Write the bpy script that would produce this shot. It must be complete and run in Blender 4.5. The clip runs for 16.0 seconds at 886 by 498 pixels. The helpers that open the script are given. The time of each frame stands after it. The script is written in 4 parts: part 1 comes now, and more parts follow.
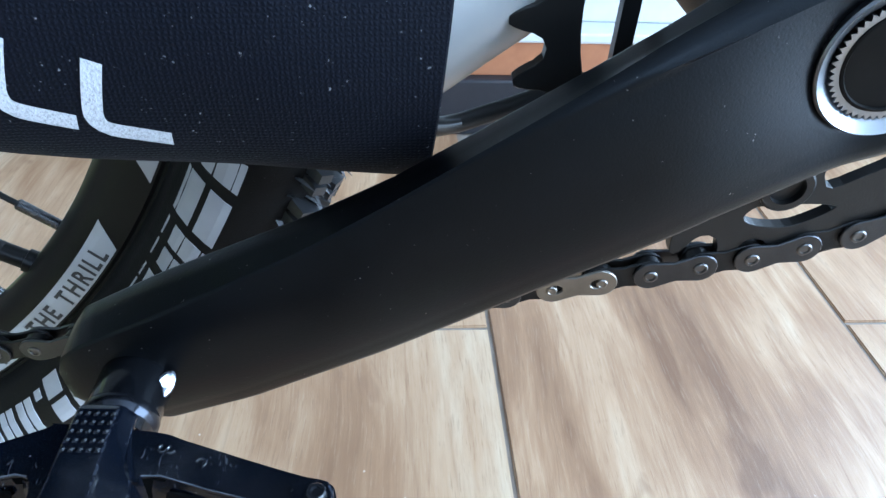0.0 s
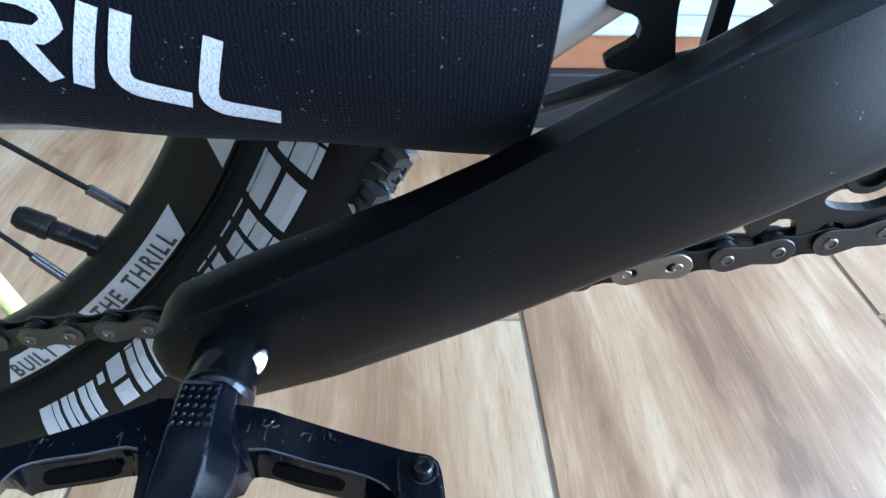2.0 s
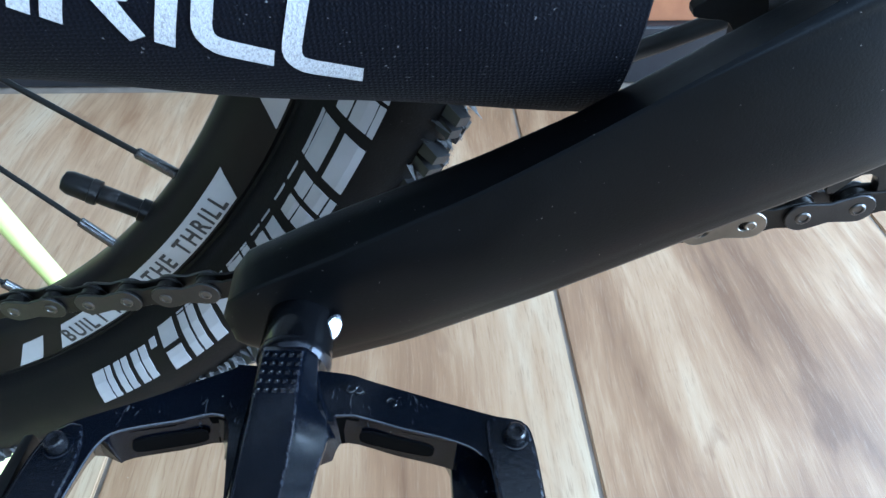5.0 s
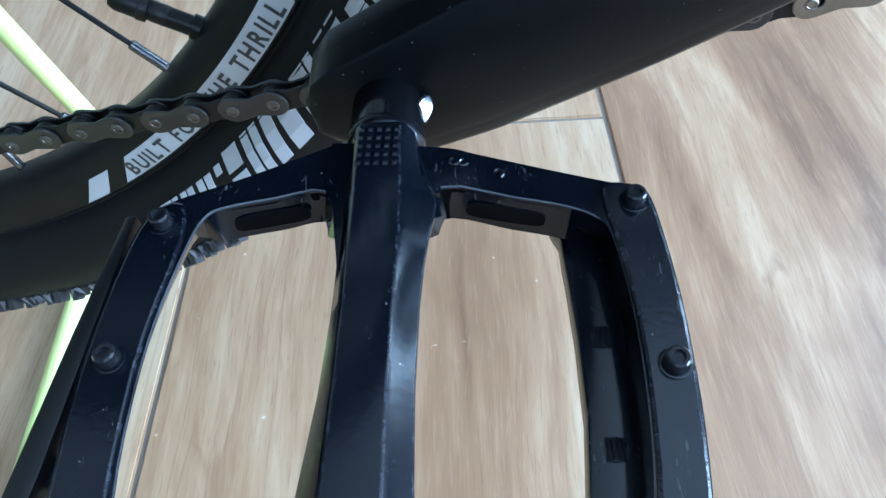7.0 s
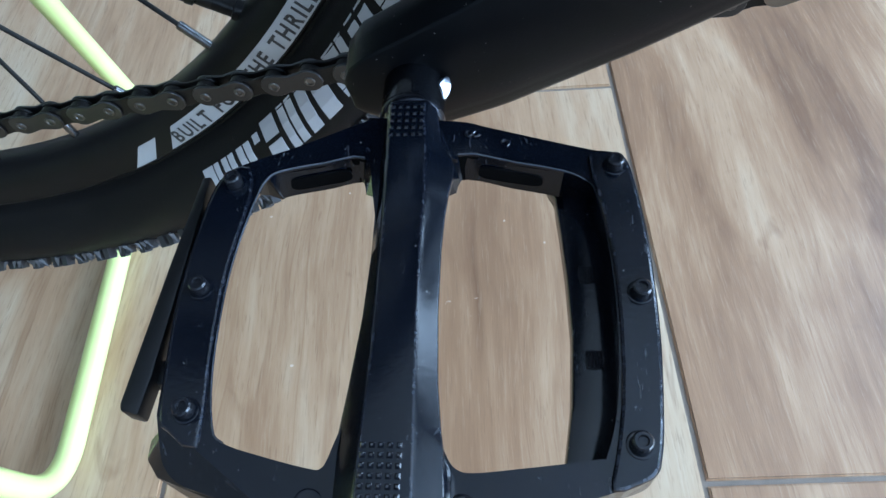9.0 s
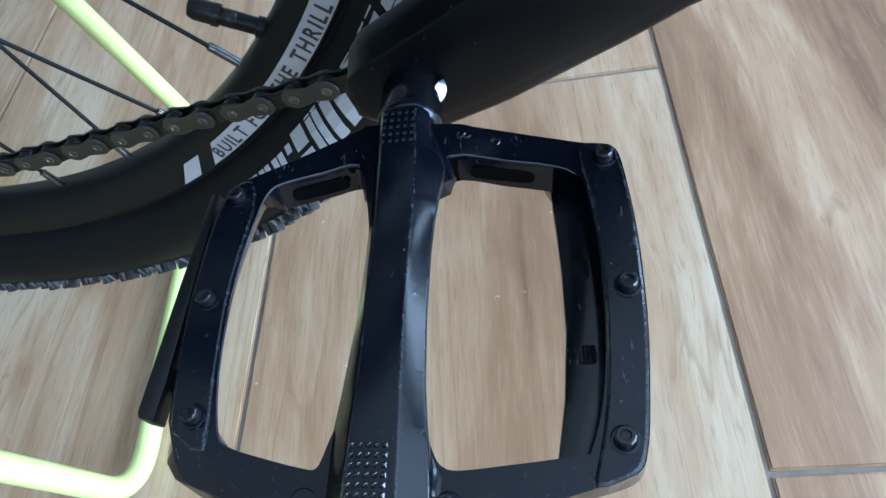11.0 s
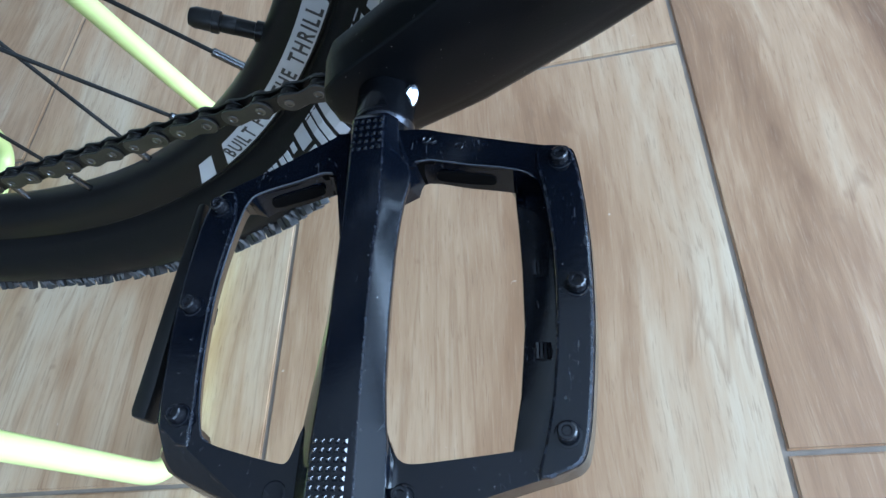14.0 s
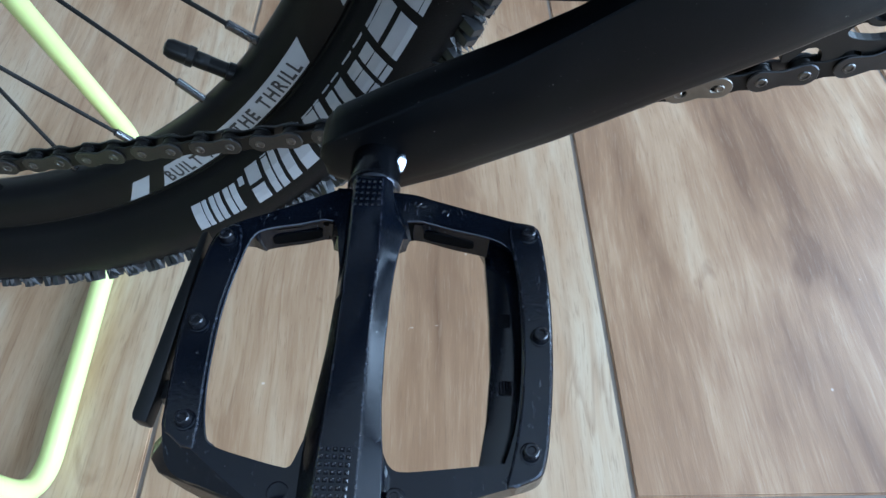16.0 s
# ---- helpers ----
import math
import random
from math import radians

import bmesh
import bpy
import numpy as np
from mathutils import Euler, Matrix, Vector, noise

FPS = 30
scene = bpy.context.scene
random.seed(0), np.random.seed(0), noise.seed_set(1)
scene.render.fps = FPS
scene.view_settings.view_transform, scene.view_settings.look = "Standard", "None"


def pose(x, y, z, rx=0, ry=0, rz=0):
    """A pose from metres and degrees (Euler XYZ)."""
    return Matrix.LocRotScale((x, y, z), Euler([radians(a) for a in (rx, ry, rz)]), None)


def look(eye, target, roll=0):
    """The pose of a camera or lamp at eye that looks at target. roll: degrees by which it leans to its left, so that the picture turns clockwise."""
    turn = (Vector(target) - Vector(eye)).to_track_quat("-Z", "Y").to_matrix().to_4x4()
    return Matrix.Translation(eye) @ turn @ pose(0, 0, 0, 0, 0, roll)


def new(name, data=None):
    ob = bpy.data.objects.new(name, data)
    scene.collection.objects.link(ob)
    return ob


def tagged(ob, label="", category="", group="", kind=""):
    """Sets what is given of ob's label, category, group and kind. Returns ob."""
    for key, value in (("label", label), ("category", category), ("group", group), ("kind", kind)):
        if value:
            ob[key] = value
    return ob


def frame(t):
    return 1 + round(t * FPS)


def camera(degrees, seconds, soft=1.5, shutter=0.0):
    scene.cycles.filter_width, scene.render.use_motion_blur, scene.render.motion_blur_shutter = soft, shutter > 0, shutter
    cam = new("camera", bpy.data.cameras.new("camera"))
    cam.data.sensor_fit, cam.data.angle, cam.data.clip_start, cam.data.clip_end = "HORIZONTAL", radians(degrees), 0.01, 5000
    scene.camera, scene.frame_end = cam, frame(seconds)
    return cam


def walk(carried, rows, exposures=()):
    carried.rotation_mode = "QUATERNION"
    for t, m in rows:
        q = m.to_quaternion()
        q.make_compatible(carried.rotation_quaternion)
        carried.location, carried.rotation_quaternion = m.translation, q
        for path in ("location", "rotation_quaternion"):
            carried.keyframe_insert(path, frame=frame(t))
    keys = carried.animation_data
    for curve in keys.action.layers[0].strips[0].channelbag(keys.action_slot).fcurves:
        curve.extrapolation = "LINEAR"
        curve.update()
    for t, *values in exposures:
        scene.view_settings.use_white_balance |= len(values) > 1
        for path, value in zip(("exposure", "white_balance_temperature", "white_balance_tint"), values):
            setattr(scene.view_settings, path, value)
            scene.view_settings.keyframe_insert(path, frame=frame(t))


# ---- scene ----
cam = camera(67.30, 16.0)
PATH = [
    (0, 0.03759, 0.03844, 0.36877, -5.243, -37.994, 2.946),
    (0.5, 0.03171, 0.03537, 0.36772, -4.875, -38.216, 2.984),
    (1, 0.02820, 0.03516, 0.36792, -4.663, -38.747, 2.974),
    (1.5, 0.02634, 0.03516, 0.36710, -4.418, -38.319, 2.590),
    (2, 0.02043, 0.03640, 0.36623, -4.079, -38.413, 2.402),
    (2.5, 0.01628, 0.03686, 0.36799, -3.680, -38.916, 2.253),
    (3, 0.01467, 0.03716, 0.37156, -3.396, -38.290, 1.932),
    (5.3, 0.00448, 0.04187, 0.35991, -2.332, -42.747, 0.433),
    (5.5, 0.00323, 0.04312, 0.35385, -1.341, -43.410, -0.257),
    (6, 0.00386, 0.04423, 0.34722, -1.731, -47.070, -1.320),
    (6.5, 0.00023, 0.04005, 0.34394, -0.371, -50.416, -2.553),
    (7, -0.00710, 0.03276, 0.34606, 1.639, -53.146, -4.286),
    (7.5, -0.01000, 0.02030, 0.35430, 2.001, -56.062, -3.906),
    (8, -0.00803, 0.01422, 0.36056, 2.248, -56.847, -3.972),
    (8.5, -0.00793, 0.01204, 0.36481, 2.824, -56.596, -4.655),
    (9, -0.00768, 0.01404, 0.36701, 3.877, -55.881, -5.888),
    (9.5, -0.00788, 0.01314, 0.36918, 6.317, -55.453, -8.010),
    (9.7, -0.00655, 0.01307, 0.37059, 7.933, -55.280, -9.610),
    (11.8, 0.03043, 0.01419, 0.36657, 27.694, -52.699, -31.622),
    (12, 0.03745, 0.01303, 0.36860, 31.763, -51.424, -35.655),
    (12.5, 0.04347, 0.01462, 0.36308, 34.107, -51.612, -38.530),
    (13, 0.04022, 0.01583, 0.36263, 31.696, -52.714, -36.068),
    (13.5, 0.03419, 0.01607, 0.36789, 27.041, -54.070, -31.169),
    (14, 0.02699, 0.01462, 0.37232, 21.894, -55.393, -25.510),
    (14.5, 0.01939, 0.00987, 0.37654, 13.619, -56.494, -16.294),
    (15, 0.01202, 0.00537, 0.37748, 6.297, -57.299, -7.975),
    (15.5, 0.00546, 0.00470, 0.38755, 2.795, -56.133, -3.930),
    (16, 0.00046, -0.00075, 0.40227, -0.085, -54.320, -0.691),
]
WINDOW_WATTS = 345.0
EXPOSURES = [(0.0, 0.4, 5320.0, 9.0), (3.0, 0.42, 5320.0, 9.0), (5.5, 0.4, 5160.0, 7.0), (7.0, 0.42, 5060.0, 6.2), (8.0, 0.07, 5180.0, 7.6), (9.5, 0.0, 5320.0, 9.0), (12.5, 0.08, 5280.0, 9.0), (15.0, 0.0, 5300.0, 9.0), (16.0, -0.1, 5320.0, 9.0)]
walk(cam, [(t, pose(x, y, z, 90 + pitch, 0, yaw) @ pose(0, 0, 0, 0, 0, roll)) for t, x, y, z, yaw, pitch, roll in PATH], EXPOSURES)


# ---------------------------------------------------------------- light
world = bpy.data.worlds.new("world")
scene.world = world
world.use_nodes = True
wn, wl = world.node_tree.nodes, world.node_tree.links
sky = wn.new("ShaderNodeTexSky")
sky.sky_type, sky.sun_disc = "NISHITA", False
sky.sun_elevation, sky.sun_rotation = radians(35), radians(115)
wn["Background"].inputs["Strength"].default_value = 0.12
wl.new(sky.outputs["Color"], wn["Background"].inputs["Color"])


def area_lamp(name, eye, target, width, height, watts, colour):
    data = bpy.data.lights.new(name, "AREA")
    data.shape, data.size, data.size_y, data.energy, data.color = "RECTANGLE", width, height, watts, colour
    ob = new(name, data)
    ob.matrix_world = look(eye, target)
    return ob


area_lamp("window_daylight", (3.16, -1.0, 1.14), (0.9, -1.0, 1.14), 2.9, 2.1, WINDOW_WATTS, (0.70, 0.865, 1.0))

area_lamp("side_window_daylight", (1.7, 0.92, 1.25), (1.7, -1.0, 1.25), 1.3, 1.3, 60.0, (0.70, 0.865, 1.0))
# unseen source behind the viewpoint, added to give the pedal's edges highlights
area_lamp("rear_highlight_window", (0.3, -3.36, 1.95), (0.3, -1.0, 1.95), 0.9, 0.5, 24.0, (0.72, 0.87, 1.0))

# ---------------------------------------------------------------- materials
MATS = {}


class Nodes:
    """A small hand for writing node trees."""

    def __init__(self, name):
        self.mat = bpy.data.materials.new(name)
        self.mat.use_nodes = True
        self.tree = self.mat.node_tree
        self.bsdf = self.tree.nodes["Principled BSDF"]
        MATS[name] = self.mat

    def add(self, kind, **values):
        node = self.tree.nodes.new(kind)
        for key, value in values.items():
            if key in node.inputs:
                node.inputs[key].default_value = value
        return node

    def link(self, a, b):
        self.tree.links.new(a, b)

    def coords(self, scale=(1, 1, 1), per_object=False):
        tc = self.add("ShaderNodeTexCoord")
        mp = self.add("ShaderNodeMapping")
        mp.inputs["Scale"].default_value = scale
        self.link(tc.outputs["Object"], mp.inputs["Vector"])
        if per_object:
            info = self.add("ShaderNodeObjectInfo")
            mul = self.add("ShaderNodeVectorMath")
            mul.operation = "SCALE"
            mul.inputs[0].default_value = (13.7, 7.3, 3.1)
            self.link(info.outputs["Random"], mul.inputs["Scale"])
            self.link(mul.outputs[0], mp.inputs["Location"])
        return mp.outputs["Vector"]

    def noise(self, vec, scale, detail=4.0, rough=0.55, distort=0.0):
        n = self.add("ShaderNodeTexNoise", Scale=scale, Detail=detail, Roughness=rough, Distortion=distort)
        self.link(vec, n.inputs["Vector"])
        return n.outputs["Fac"]

    def ramp(self, fac, stops):
        r = self.add("ShaderNodeValToRGB")
        el = r.color_ramp.elements
        while len(el) < len(stops):
            el.new(0.5)
        for e, (at, col) in zip(el, stops):
            e.position, e.color = at, (*col, 1) if len(col) == 3 else col
        self.link(fac, r.inputs["Fac"])
        return r.outputs["Color"]

    def mix(self, fac, a, b, mode="MIX"):
        m = self.add("ShaderNodeMix")
        m.data_type, m.blend_type = "RGBA", mode
        for sock, value in ((m.inputs[0], fac), (m.inputs[6], a), (m.inputs[7], b)):
            if hasattr(value, "links"):
                self.link(value, sock)
            else:
                sock.default_value = value if not isinstance(value, tuple) else (*value, 1)[:4]
        return m.outputs[2]

    def bump(self, height, strength, distance):
        b = self.add("ShaderNodeBump", Strength=strength, Distance=distance)
        self.link(height, b.inputs["Height"])
        self.link(b.outputs["Normal"], self.bsdf.inputs["Normal"])

    def set(self, **values):
        for key, value in values.items():
            sock = self.bsdf.inputs[key.replace("_", " ")]
            if hasattr(value, "links"):
                self.link(value, sock)
            else:
                sock.default_value = (*value, 1) if isinstance(value, tuple) and len(value) == 3 else value


def speckled(name, base, dark, rough, metal=0.0, coat=0.0, grain=900.0, bump=0.15, dust=0.0, spec=0.5, wear=0.0, scuff=0.0):
    """Painted, anodised or bare surface with blotches, fine grain and dust specks."""
    n = Nodes(name)
    v = n.coords()
    blot = n.noise(v, 45.0, 5.0)
    fine = n.noise(v, grain, 2.0)
    col = n.mix(n.ramp(blot, [(0.3, (0, 0, 0)), (0.75, (1, 1, 1))]), base, dark)
    if dust:
        speck = n.ramp(n.noise(v, 1150.0, 1.5), [(0.76, (0, 0, 0)), (0.785, (1, 1, 1))])
        col = n.mix(n.mix(dust, (0, 0, 0), speck), col, (0.45, 0.44, 0.42))
    if scuff:
        long = n.noise(n.coords((900.0, 260.0, 400.0)), 1.0, 3.0, 0.7, 1.5)
        patch = n.ramp(n.noise(v, 70.0, 3.0), [(0.5, (0, 0, 0)), (0.64, (1, 1, 1))])
        mark = n.mix(1.0, n.ramp(long, [(0.63, (0, 0, 0)), (0.7, (scuff, scuff, scuff))]), patch, "MULTIPLY")
        col = n.mix(mark, col, (0.3, 0.31, 0.34))
    if wear:
        geo = n.add("ShaderNodeNewGeometry")
        edge = n.ramp(geo.outputs["Pointiness"], [(0.53, (0, 0, 0)), (0.6, (1, 1, 1))])
        worn = n.mix(1.0, edge, n.ramp(n.noise(v, 160.0, 4.0), [(0.42, (0, 0, 0)), (0.62, (wear, wear, wear))]), "MULTIPLY")
        col = n.mix(worn, col, (0.3, 0.31, 0.33))
    r = n.ramp(blot, [(0.2, (rough * 0.8,) * 3), (0.9, (min(1, rough * 1.25),) * 3)])
    n.set(Base_Color=col, Roughness=r, Metallic=metal, Coat_Weight=coat, Coat_Roughness=0.2, Specular_IOR_Level=spec)
    n.bump(fine, bump, 0.0002)
    return n.mat


speckled("crank_black", (0.0011, 0.0012, 0.0016), (0.0016, 0.0017, 0.0022), 0.38, bump=0.18, grain=2200.0, dust=0.34, spec=0.2).node_tree.nodes["Principled BSDF"].inputs["Specular Tint"].default_value = (0.8, 0.89, 1.0, 1.0)
speckled("pedal_black", (0.0016, 0.0025, 0.0052), (0.0024, 0.0034, 0.0065), 0.15, bump=0.08, grain=800.0, dust=0.35, spec=0.42, scuff=0.22)
# almost no gloss: stands in for the shade on the bars' inner faces
speckled("bar_shade_black", (0.0018, 0.0017, 0.0017), (0.003, 0.0028, 0.0028), 0.6, bump=0.25, grain=1500.0, spec=0.012)
speckled("stud_black", (0.004, 0.005, 0.008), (0.006, 0.007, 0.01), 0.14, bump=0.05, spec=0.9)


def worn_glint_edge():
    """Painted edge rubbed through to the metal in short stretches; the grey also paints edge highlights."""
    n = Nodes("worn_glint_edge")
    v = n.coords()
    bare = n.ramp(n.noise(v, 520.0, 5.0, 0.75), [(0.5, (0.0, 0.0, 0.0)), (0.85, (1, 1, 1))])
    n.set(Base_Color=n.mix(bare, (0.003, 0.004, 0.008), (0.1, 0.11, 0.14)), Roughness=0.15, Metallic=bare, Specular_IOR_Level=0.6)
    n.bump(n.noise(v, 900.0, 3.0), 0.25, 0.0002)


worn_glint_edge()
speckled("glint_bead", (0.03, 0.034, 0.045), (0.14, 0.15, 0.18), 0.2, metal=0.7, bump=0.3, grain=900.0)
speckled("axle_steel", (0.002, 0.0022, 0.003), (0.003, 0.0034, 0.0045), 0.16, bump=0.05, spec=0.42)
speckled("pin_bright", (0.17, 0.168, 0.168), (0.1, 0.1, 0.1), 0.32, metal=1.0, bump=0.1)
speckled("pin_steel", (0.01, 0.011, 0.014), (0.02, 0.02, 0.024), 0.2, metal=0.3, bump=0.1)
speckled("chain_steel", (0.085, 0.088, 0.096), (0.05, 0.052, 0.057), 0.34, metal=1.0, bump=0.3, grain=2500.0)
speckled("chain_dark", (0.035, 0.035, 0.036), (0.02, 0.02, 0.021), 0.4, metal=0.9, bump=0.3, grain=2500.0)
speckled("link_gold", (0.29, 0.27, 0.24), (0.14, 0.13, 0.115), 0.38, metal=1.0, bump=0.3)
speckled("ring_black", (0.006, 0.006, 0.0065), (0.01, 0.01, 0.01), 0.34, bump=0.2, grain=2000.0, spec=0.35)
speckled("rim_black", (0.004, 0.004, 0.0045), (0.007, 0.007, 0.007), 0.38, bump=0.15, grain=1800.0, spec=0.18)
speckled("tyre_rubber", (0.0035, 0.0035, 0.004), (0.006, 0.006, 0.0062), 0.55, bump=0.5, grain=1400.0, dust=0.2, spec=0.15)
speckled("axle_lip", (0.01, 0.011, 0.014), (0.03, 0.032, 0.04), 0.15, metal=0.8, bump=0.1)
speckled("glint_steel", (0.2, 0.215, 0.245), (0.14, 0.15, 0.175), 0.24, metal=1.0, bump=0.1)
speckled("rubber_hair", (0.035, 0.035, 0.038), (0.07, 0.07, 0.075), 0.5, bump=0.1)
speckled("slot_shade", (0.0008, 0.0008, 0.001), (0.001, 0.001, 0.0012), 0.7, bump=0.1, spec=0.08)
speckled("spline_grey", (0.3, 0.31, 0.33), (0.22, 0.23, 0.25), 0.35, metal=1.0, bump=0.1)
speckled("bore_shade", (0.0012, 0.0012, 0.0013), (0.002, 0.002, 0.002), 0.4, bump=0.1, spec=0.12)
# paler than the casing: the sky's reflection on the knobs is in the colour
speckled("tread_skylit", (0.018, 0.019, 0.022), (0.028, 0.028, 0.03), 0.42, bump=0.3, grain=1400.0, dust=0.1, spec=0.5)
speckled("plastic_black", (0.003, 0.003, 0.0036), (0.005, 0.005, 0.0055), 0.4, bump=0.15, spec=0.35)
speckled("spoke_black", (0.005, 0.005, 0.0055), (0.009, 0.009, 0.009), 0.4, spec=0.25)
speckled("nipple_silver", (0.16, 0.16, 0.165), (0.1, 0.1, 0.105), 0.25, metal=1.0)
speckled("decal_white", (0.41, 0.42, 0.44), (0.34, 0.35, 0.37), 0.4, bump=0.1)
speckled("print_grey", (0.42, 0.43, 0.46), (0.33, 0.34, 0.37), 0.5, bump=0.2, dust=0.0)
speckled("decal_ink", (0.025, 0.025, 0.028), (0.02, 0.02, 0.02), 0.5, bump=0.05)
speckled("stand_yellow", (0.7, 0.775, 0.3), (0.64, 0.73, 0.26), 0.35, coat=0.4, bump=0.15, grain=400.0)
speckled("amber_plastic", (0.7, 0.2, 0.02), (0.6, 0.16, 0.02), 0.2, bump=0.3)
speckled("grout", (0.25, 0.205, 0.165), (0.17, 0.14, 0.115), 0.9, bump=0.6, grain=1200.0)
# unseen walls, toned dark to cut fill and reflections in the black parts
speckled("wall_paint", (0.2, 0.19, 0.18), (0.17, 0.165, 0.16), 0.8, bump=0.3, grain=300.0)
speckled("ceiling_paint", (0.74, 0.77, 0.81), (0.7, 0.73, 0.77), 0.85, bump=0.3, grain=300.0)
speckled("dark_stone", (0.018, 0.019, 0.024), (0.012, 0.013, 0.017), 0.45, bump=0.2, grain=500.0)
speckled("orange_wood", (0.36, 0.15, 0.07), (0.28, 0.11, 0.05), 0.45, bump=0.3, grain=500.0)
speckled("white_trim", (0.54, 0.55, 0.54), (0.49, 0.5, 0.49), 0.45, bump=0.1)
speckled("frame_white", (0.42, 0.42, 0.41), (0.33, 0.33, 0.325), 0.25, coat=0.5, bump=0.05)


def silver_print():
    n = Nodes("silver_print")
    v = n.coords()
    crack = n.ramp(n.noise(v, 1500.0, 3.0, 0.7), [(0.36, (0.36, 0.37, 0.4)), (0.5, (0.52, 0.54, 0.58))])
    n.set(Base_Color=crack, Roughness=0.5, Metallic=0.15)
    n.bump(n.noise(v, 1800.0, 2.0), 0.6, 0.0004)


silver_print()


def neoprene():
    n = Nodes("neoprene")
    v = n.coords()
    w1 = n.add("ShaderNodeTexWave", Scale=340.0, Distortion=4.0)
    w2 = n.add("ShaderNodeTexWave", Scale=380.0, Distortion=4.0)
    for w, axis in ((w1, "X"), (w2, "Z")):
        w.wave_type, w.bands_direction = "BANDS", axis
        w.inputs["Detail Scale"].default_value = 3.0
        n.link(v, w.inputs["Vector"])
    weave = n.mix(1.0, w1.outputs["Color"], w2.outputs["Color"], "MULTIPLY")
    lint = n.ramp(n.noise(v, 800.0, 2.0, 0.6), [(0.7, (0, 0, 0)), (0.76, (1, 1, 1))])
    base = n.mix(weave, (0.0007, 0.0012, 0.0038), (0.0016, 0.0025, 0.0068))
    n.set(Base_Color=n.mix(n.mix(0.3, (0, 0, 0), lint), base, (0.5, 0.5, 0.52)), Roughness=0.8, Specular_IOR_Level=0.12, Sheen_Weight=0.02)
    n.bump(weave, 0.3, 0.0005)


neoprene()


def wood_tile(name, bands, tint=(1.0, 1.0, 1.0), figure=0.5):
    """Printed wood: bands of tone across the tile (place from 0 to 1, tone), broken by figure, veins, grain and pores."""
    n = Nodes(name)
    raw = n.add("ShaderNodeTexCoord").outputs["Object"]
    v = n.coords((1, 1, 1), per_object=True)
    bend = n.noise(n.coords((2.2, 2.0, 1.0), per_object=True), 2.0, 2.0, 0.4)
    flow = n.add("ShaderNodeVectorMath")
    flow.operation = "MULTIPLY_ADD"
    flow.inputs[1].default_value = (0.03, 0.0, 0.0)
    n.link(bend, flow.inputs[0])
    n.link(v, flow.inputs[2])

    def grain(scale, noise_scale, detail=4.0, rough=0.55, distort=0.0):
        mp = n.add("ShaderNodeMapping")
        mp.inputs["Scale"].default_value = scale
        n.link(flow.outputs[0], mp.inputs["Vector"])
        return n.noise(mp.outputs["Vector"], noise_scale, detail, rough, distort)

    def sum_of(a, b, gain):
        """a plus b's swing about a half, times gain."""
        m = n.add("ShaderNodeMath")
        m.operation = "MULTIPLY_ADD"
        m.inputs[1].default_value = gain
        n.link(b, m.inputs[0])
        n.link(a, m.inputs[2])
        off = n.add("ShaderNodeMath")
        off.operation = "SUBTRACT"
        off.inputs[1].default_value = gain / 2
        n.link(m.outputs[0], off.inputs[0])
        return off.outputs[0]

    broad = grain((7.5, 1.9, 1.0), 2.0, 3.0, 0.55, 0.9)
    mid = grain((28.0, 3.0, 1.0), 1.8, 4.0, 0.6, 0.7)
    streak = grain((85.0, 4.5, 1.0), 2.0, 4.0, 0.65, 0.4)
    fine = grain((240.0, 15.0, 1.0), 2.4, 4.0, 0.7, 0.2)
    pores = grain((480.0, 30.0, 1.0), 1.6, 2.0, 0.6, 0.0)
    knots = grain((15.0, 5.5, 1.0), 2.0, 3.0, 0.6, 1.6)
    sep = n.add("ShaderNodeSeparateXYZ")
    n.link(raw, sep.inputs[0])
    across = n.add("ShaderNodeMapRange")
    across.inputs["From Min"].default_value, across.inputs["From Max"].default_value = -0.146, 0.146
    n.link(sep.outputs["X"], across.inputs["Value"])
    place = sum_of(across.outputs[0], bend, 0.22)
    tone = n.ramp(place, [(at, (t, t, t)) for at, t in bands])
    tone = sum_of(sum_of(sum_of(tone, broad, figure * 1.8), mid, figure * 1.3), streak, 0.26)
    col = n.ramp(tone, [(0.02, (0.205, 0.125, 0.072)), (0.27, (0.35, 0.235, 0.142)), (0.48, (0.49, 0.37, 0.245)), (0.7, (0.595, 0.52, 0.39)), (0.95, (0.7, 0.69, 0.585))])
    vein = n.ramp(grain((17.0, 0.85, 1.0), 2.2, 2.0, 0.45, 0.6), [(0.47, (0, 0, 0)), (0.495, (0.3, 0.3, 0.3)), (0.5, (0.36, 0.36, 0.36)), (0.512, (0, 0, 0))])
    col = n.mix(vein, col, (0.27, 0.17, 0.1))
    col = n.mix(n.ramp(fine, [(0.34, (0.24, 0.24, 0.24)), (0.47, (0, 0, 0))]), col, (0.29, 0.19, 0.12))
    col = n.mix(n.ramp(fine, [(0.54, (0, 0, 0)), (0.68, (0.13, 0.13, 0.13))]), col, (0.72, 0.66, 0.54))
    col = n.mix(n.ramp(pores, [(0.32, (0.36, 0.36, 0.36)), (0.4, (0, 0, 0))]), col, (0.24, 0.16, 0.1))
    col = n.mix(n.ramp(knots, [(0.66, (0, 0, 0)), (0.76, (0.55, 0.55, 0.55))]), col, (0.25, 0.16, 0.1))
    dots = n.ramp(n.noise(v, 120.0, 1.0), [(0.8, (0, 0, 0)), (0.83, (0.8, 0.8, 0.8))])
    col = n.mix(dots, col, (0.75, 0.72, 0.66))
    info = n.add("ShaderNodeObjectInfo")
    shade = n.ramp(info.outputs["Random"], [(0.0, tuple(0.97 * q for q in tint)), (1.0, tuple(1.03 * q for q in tint))])
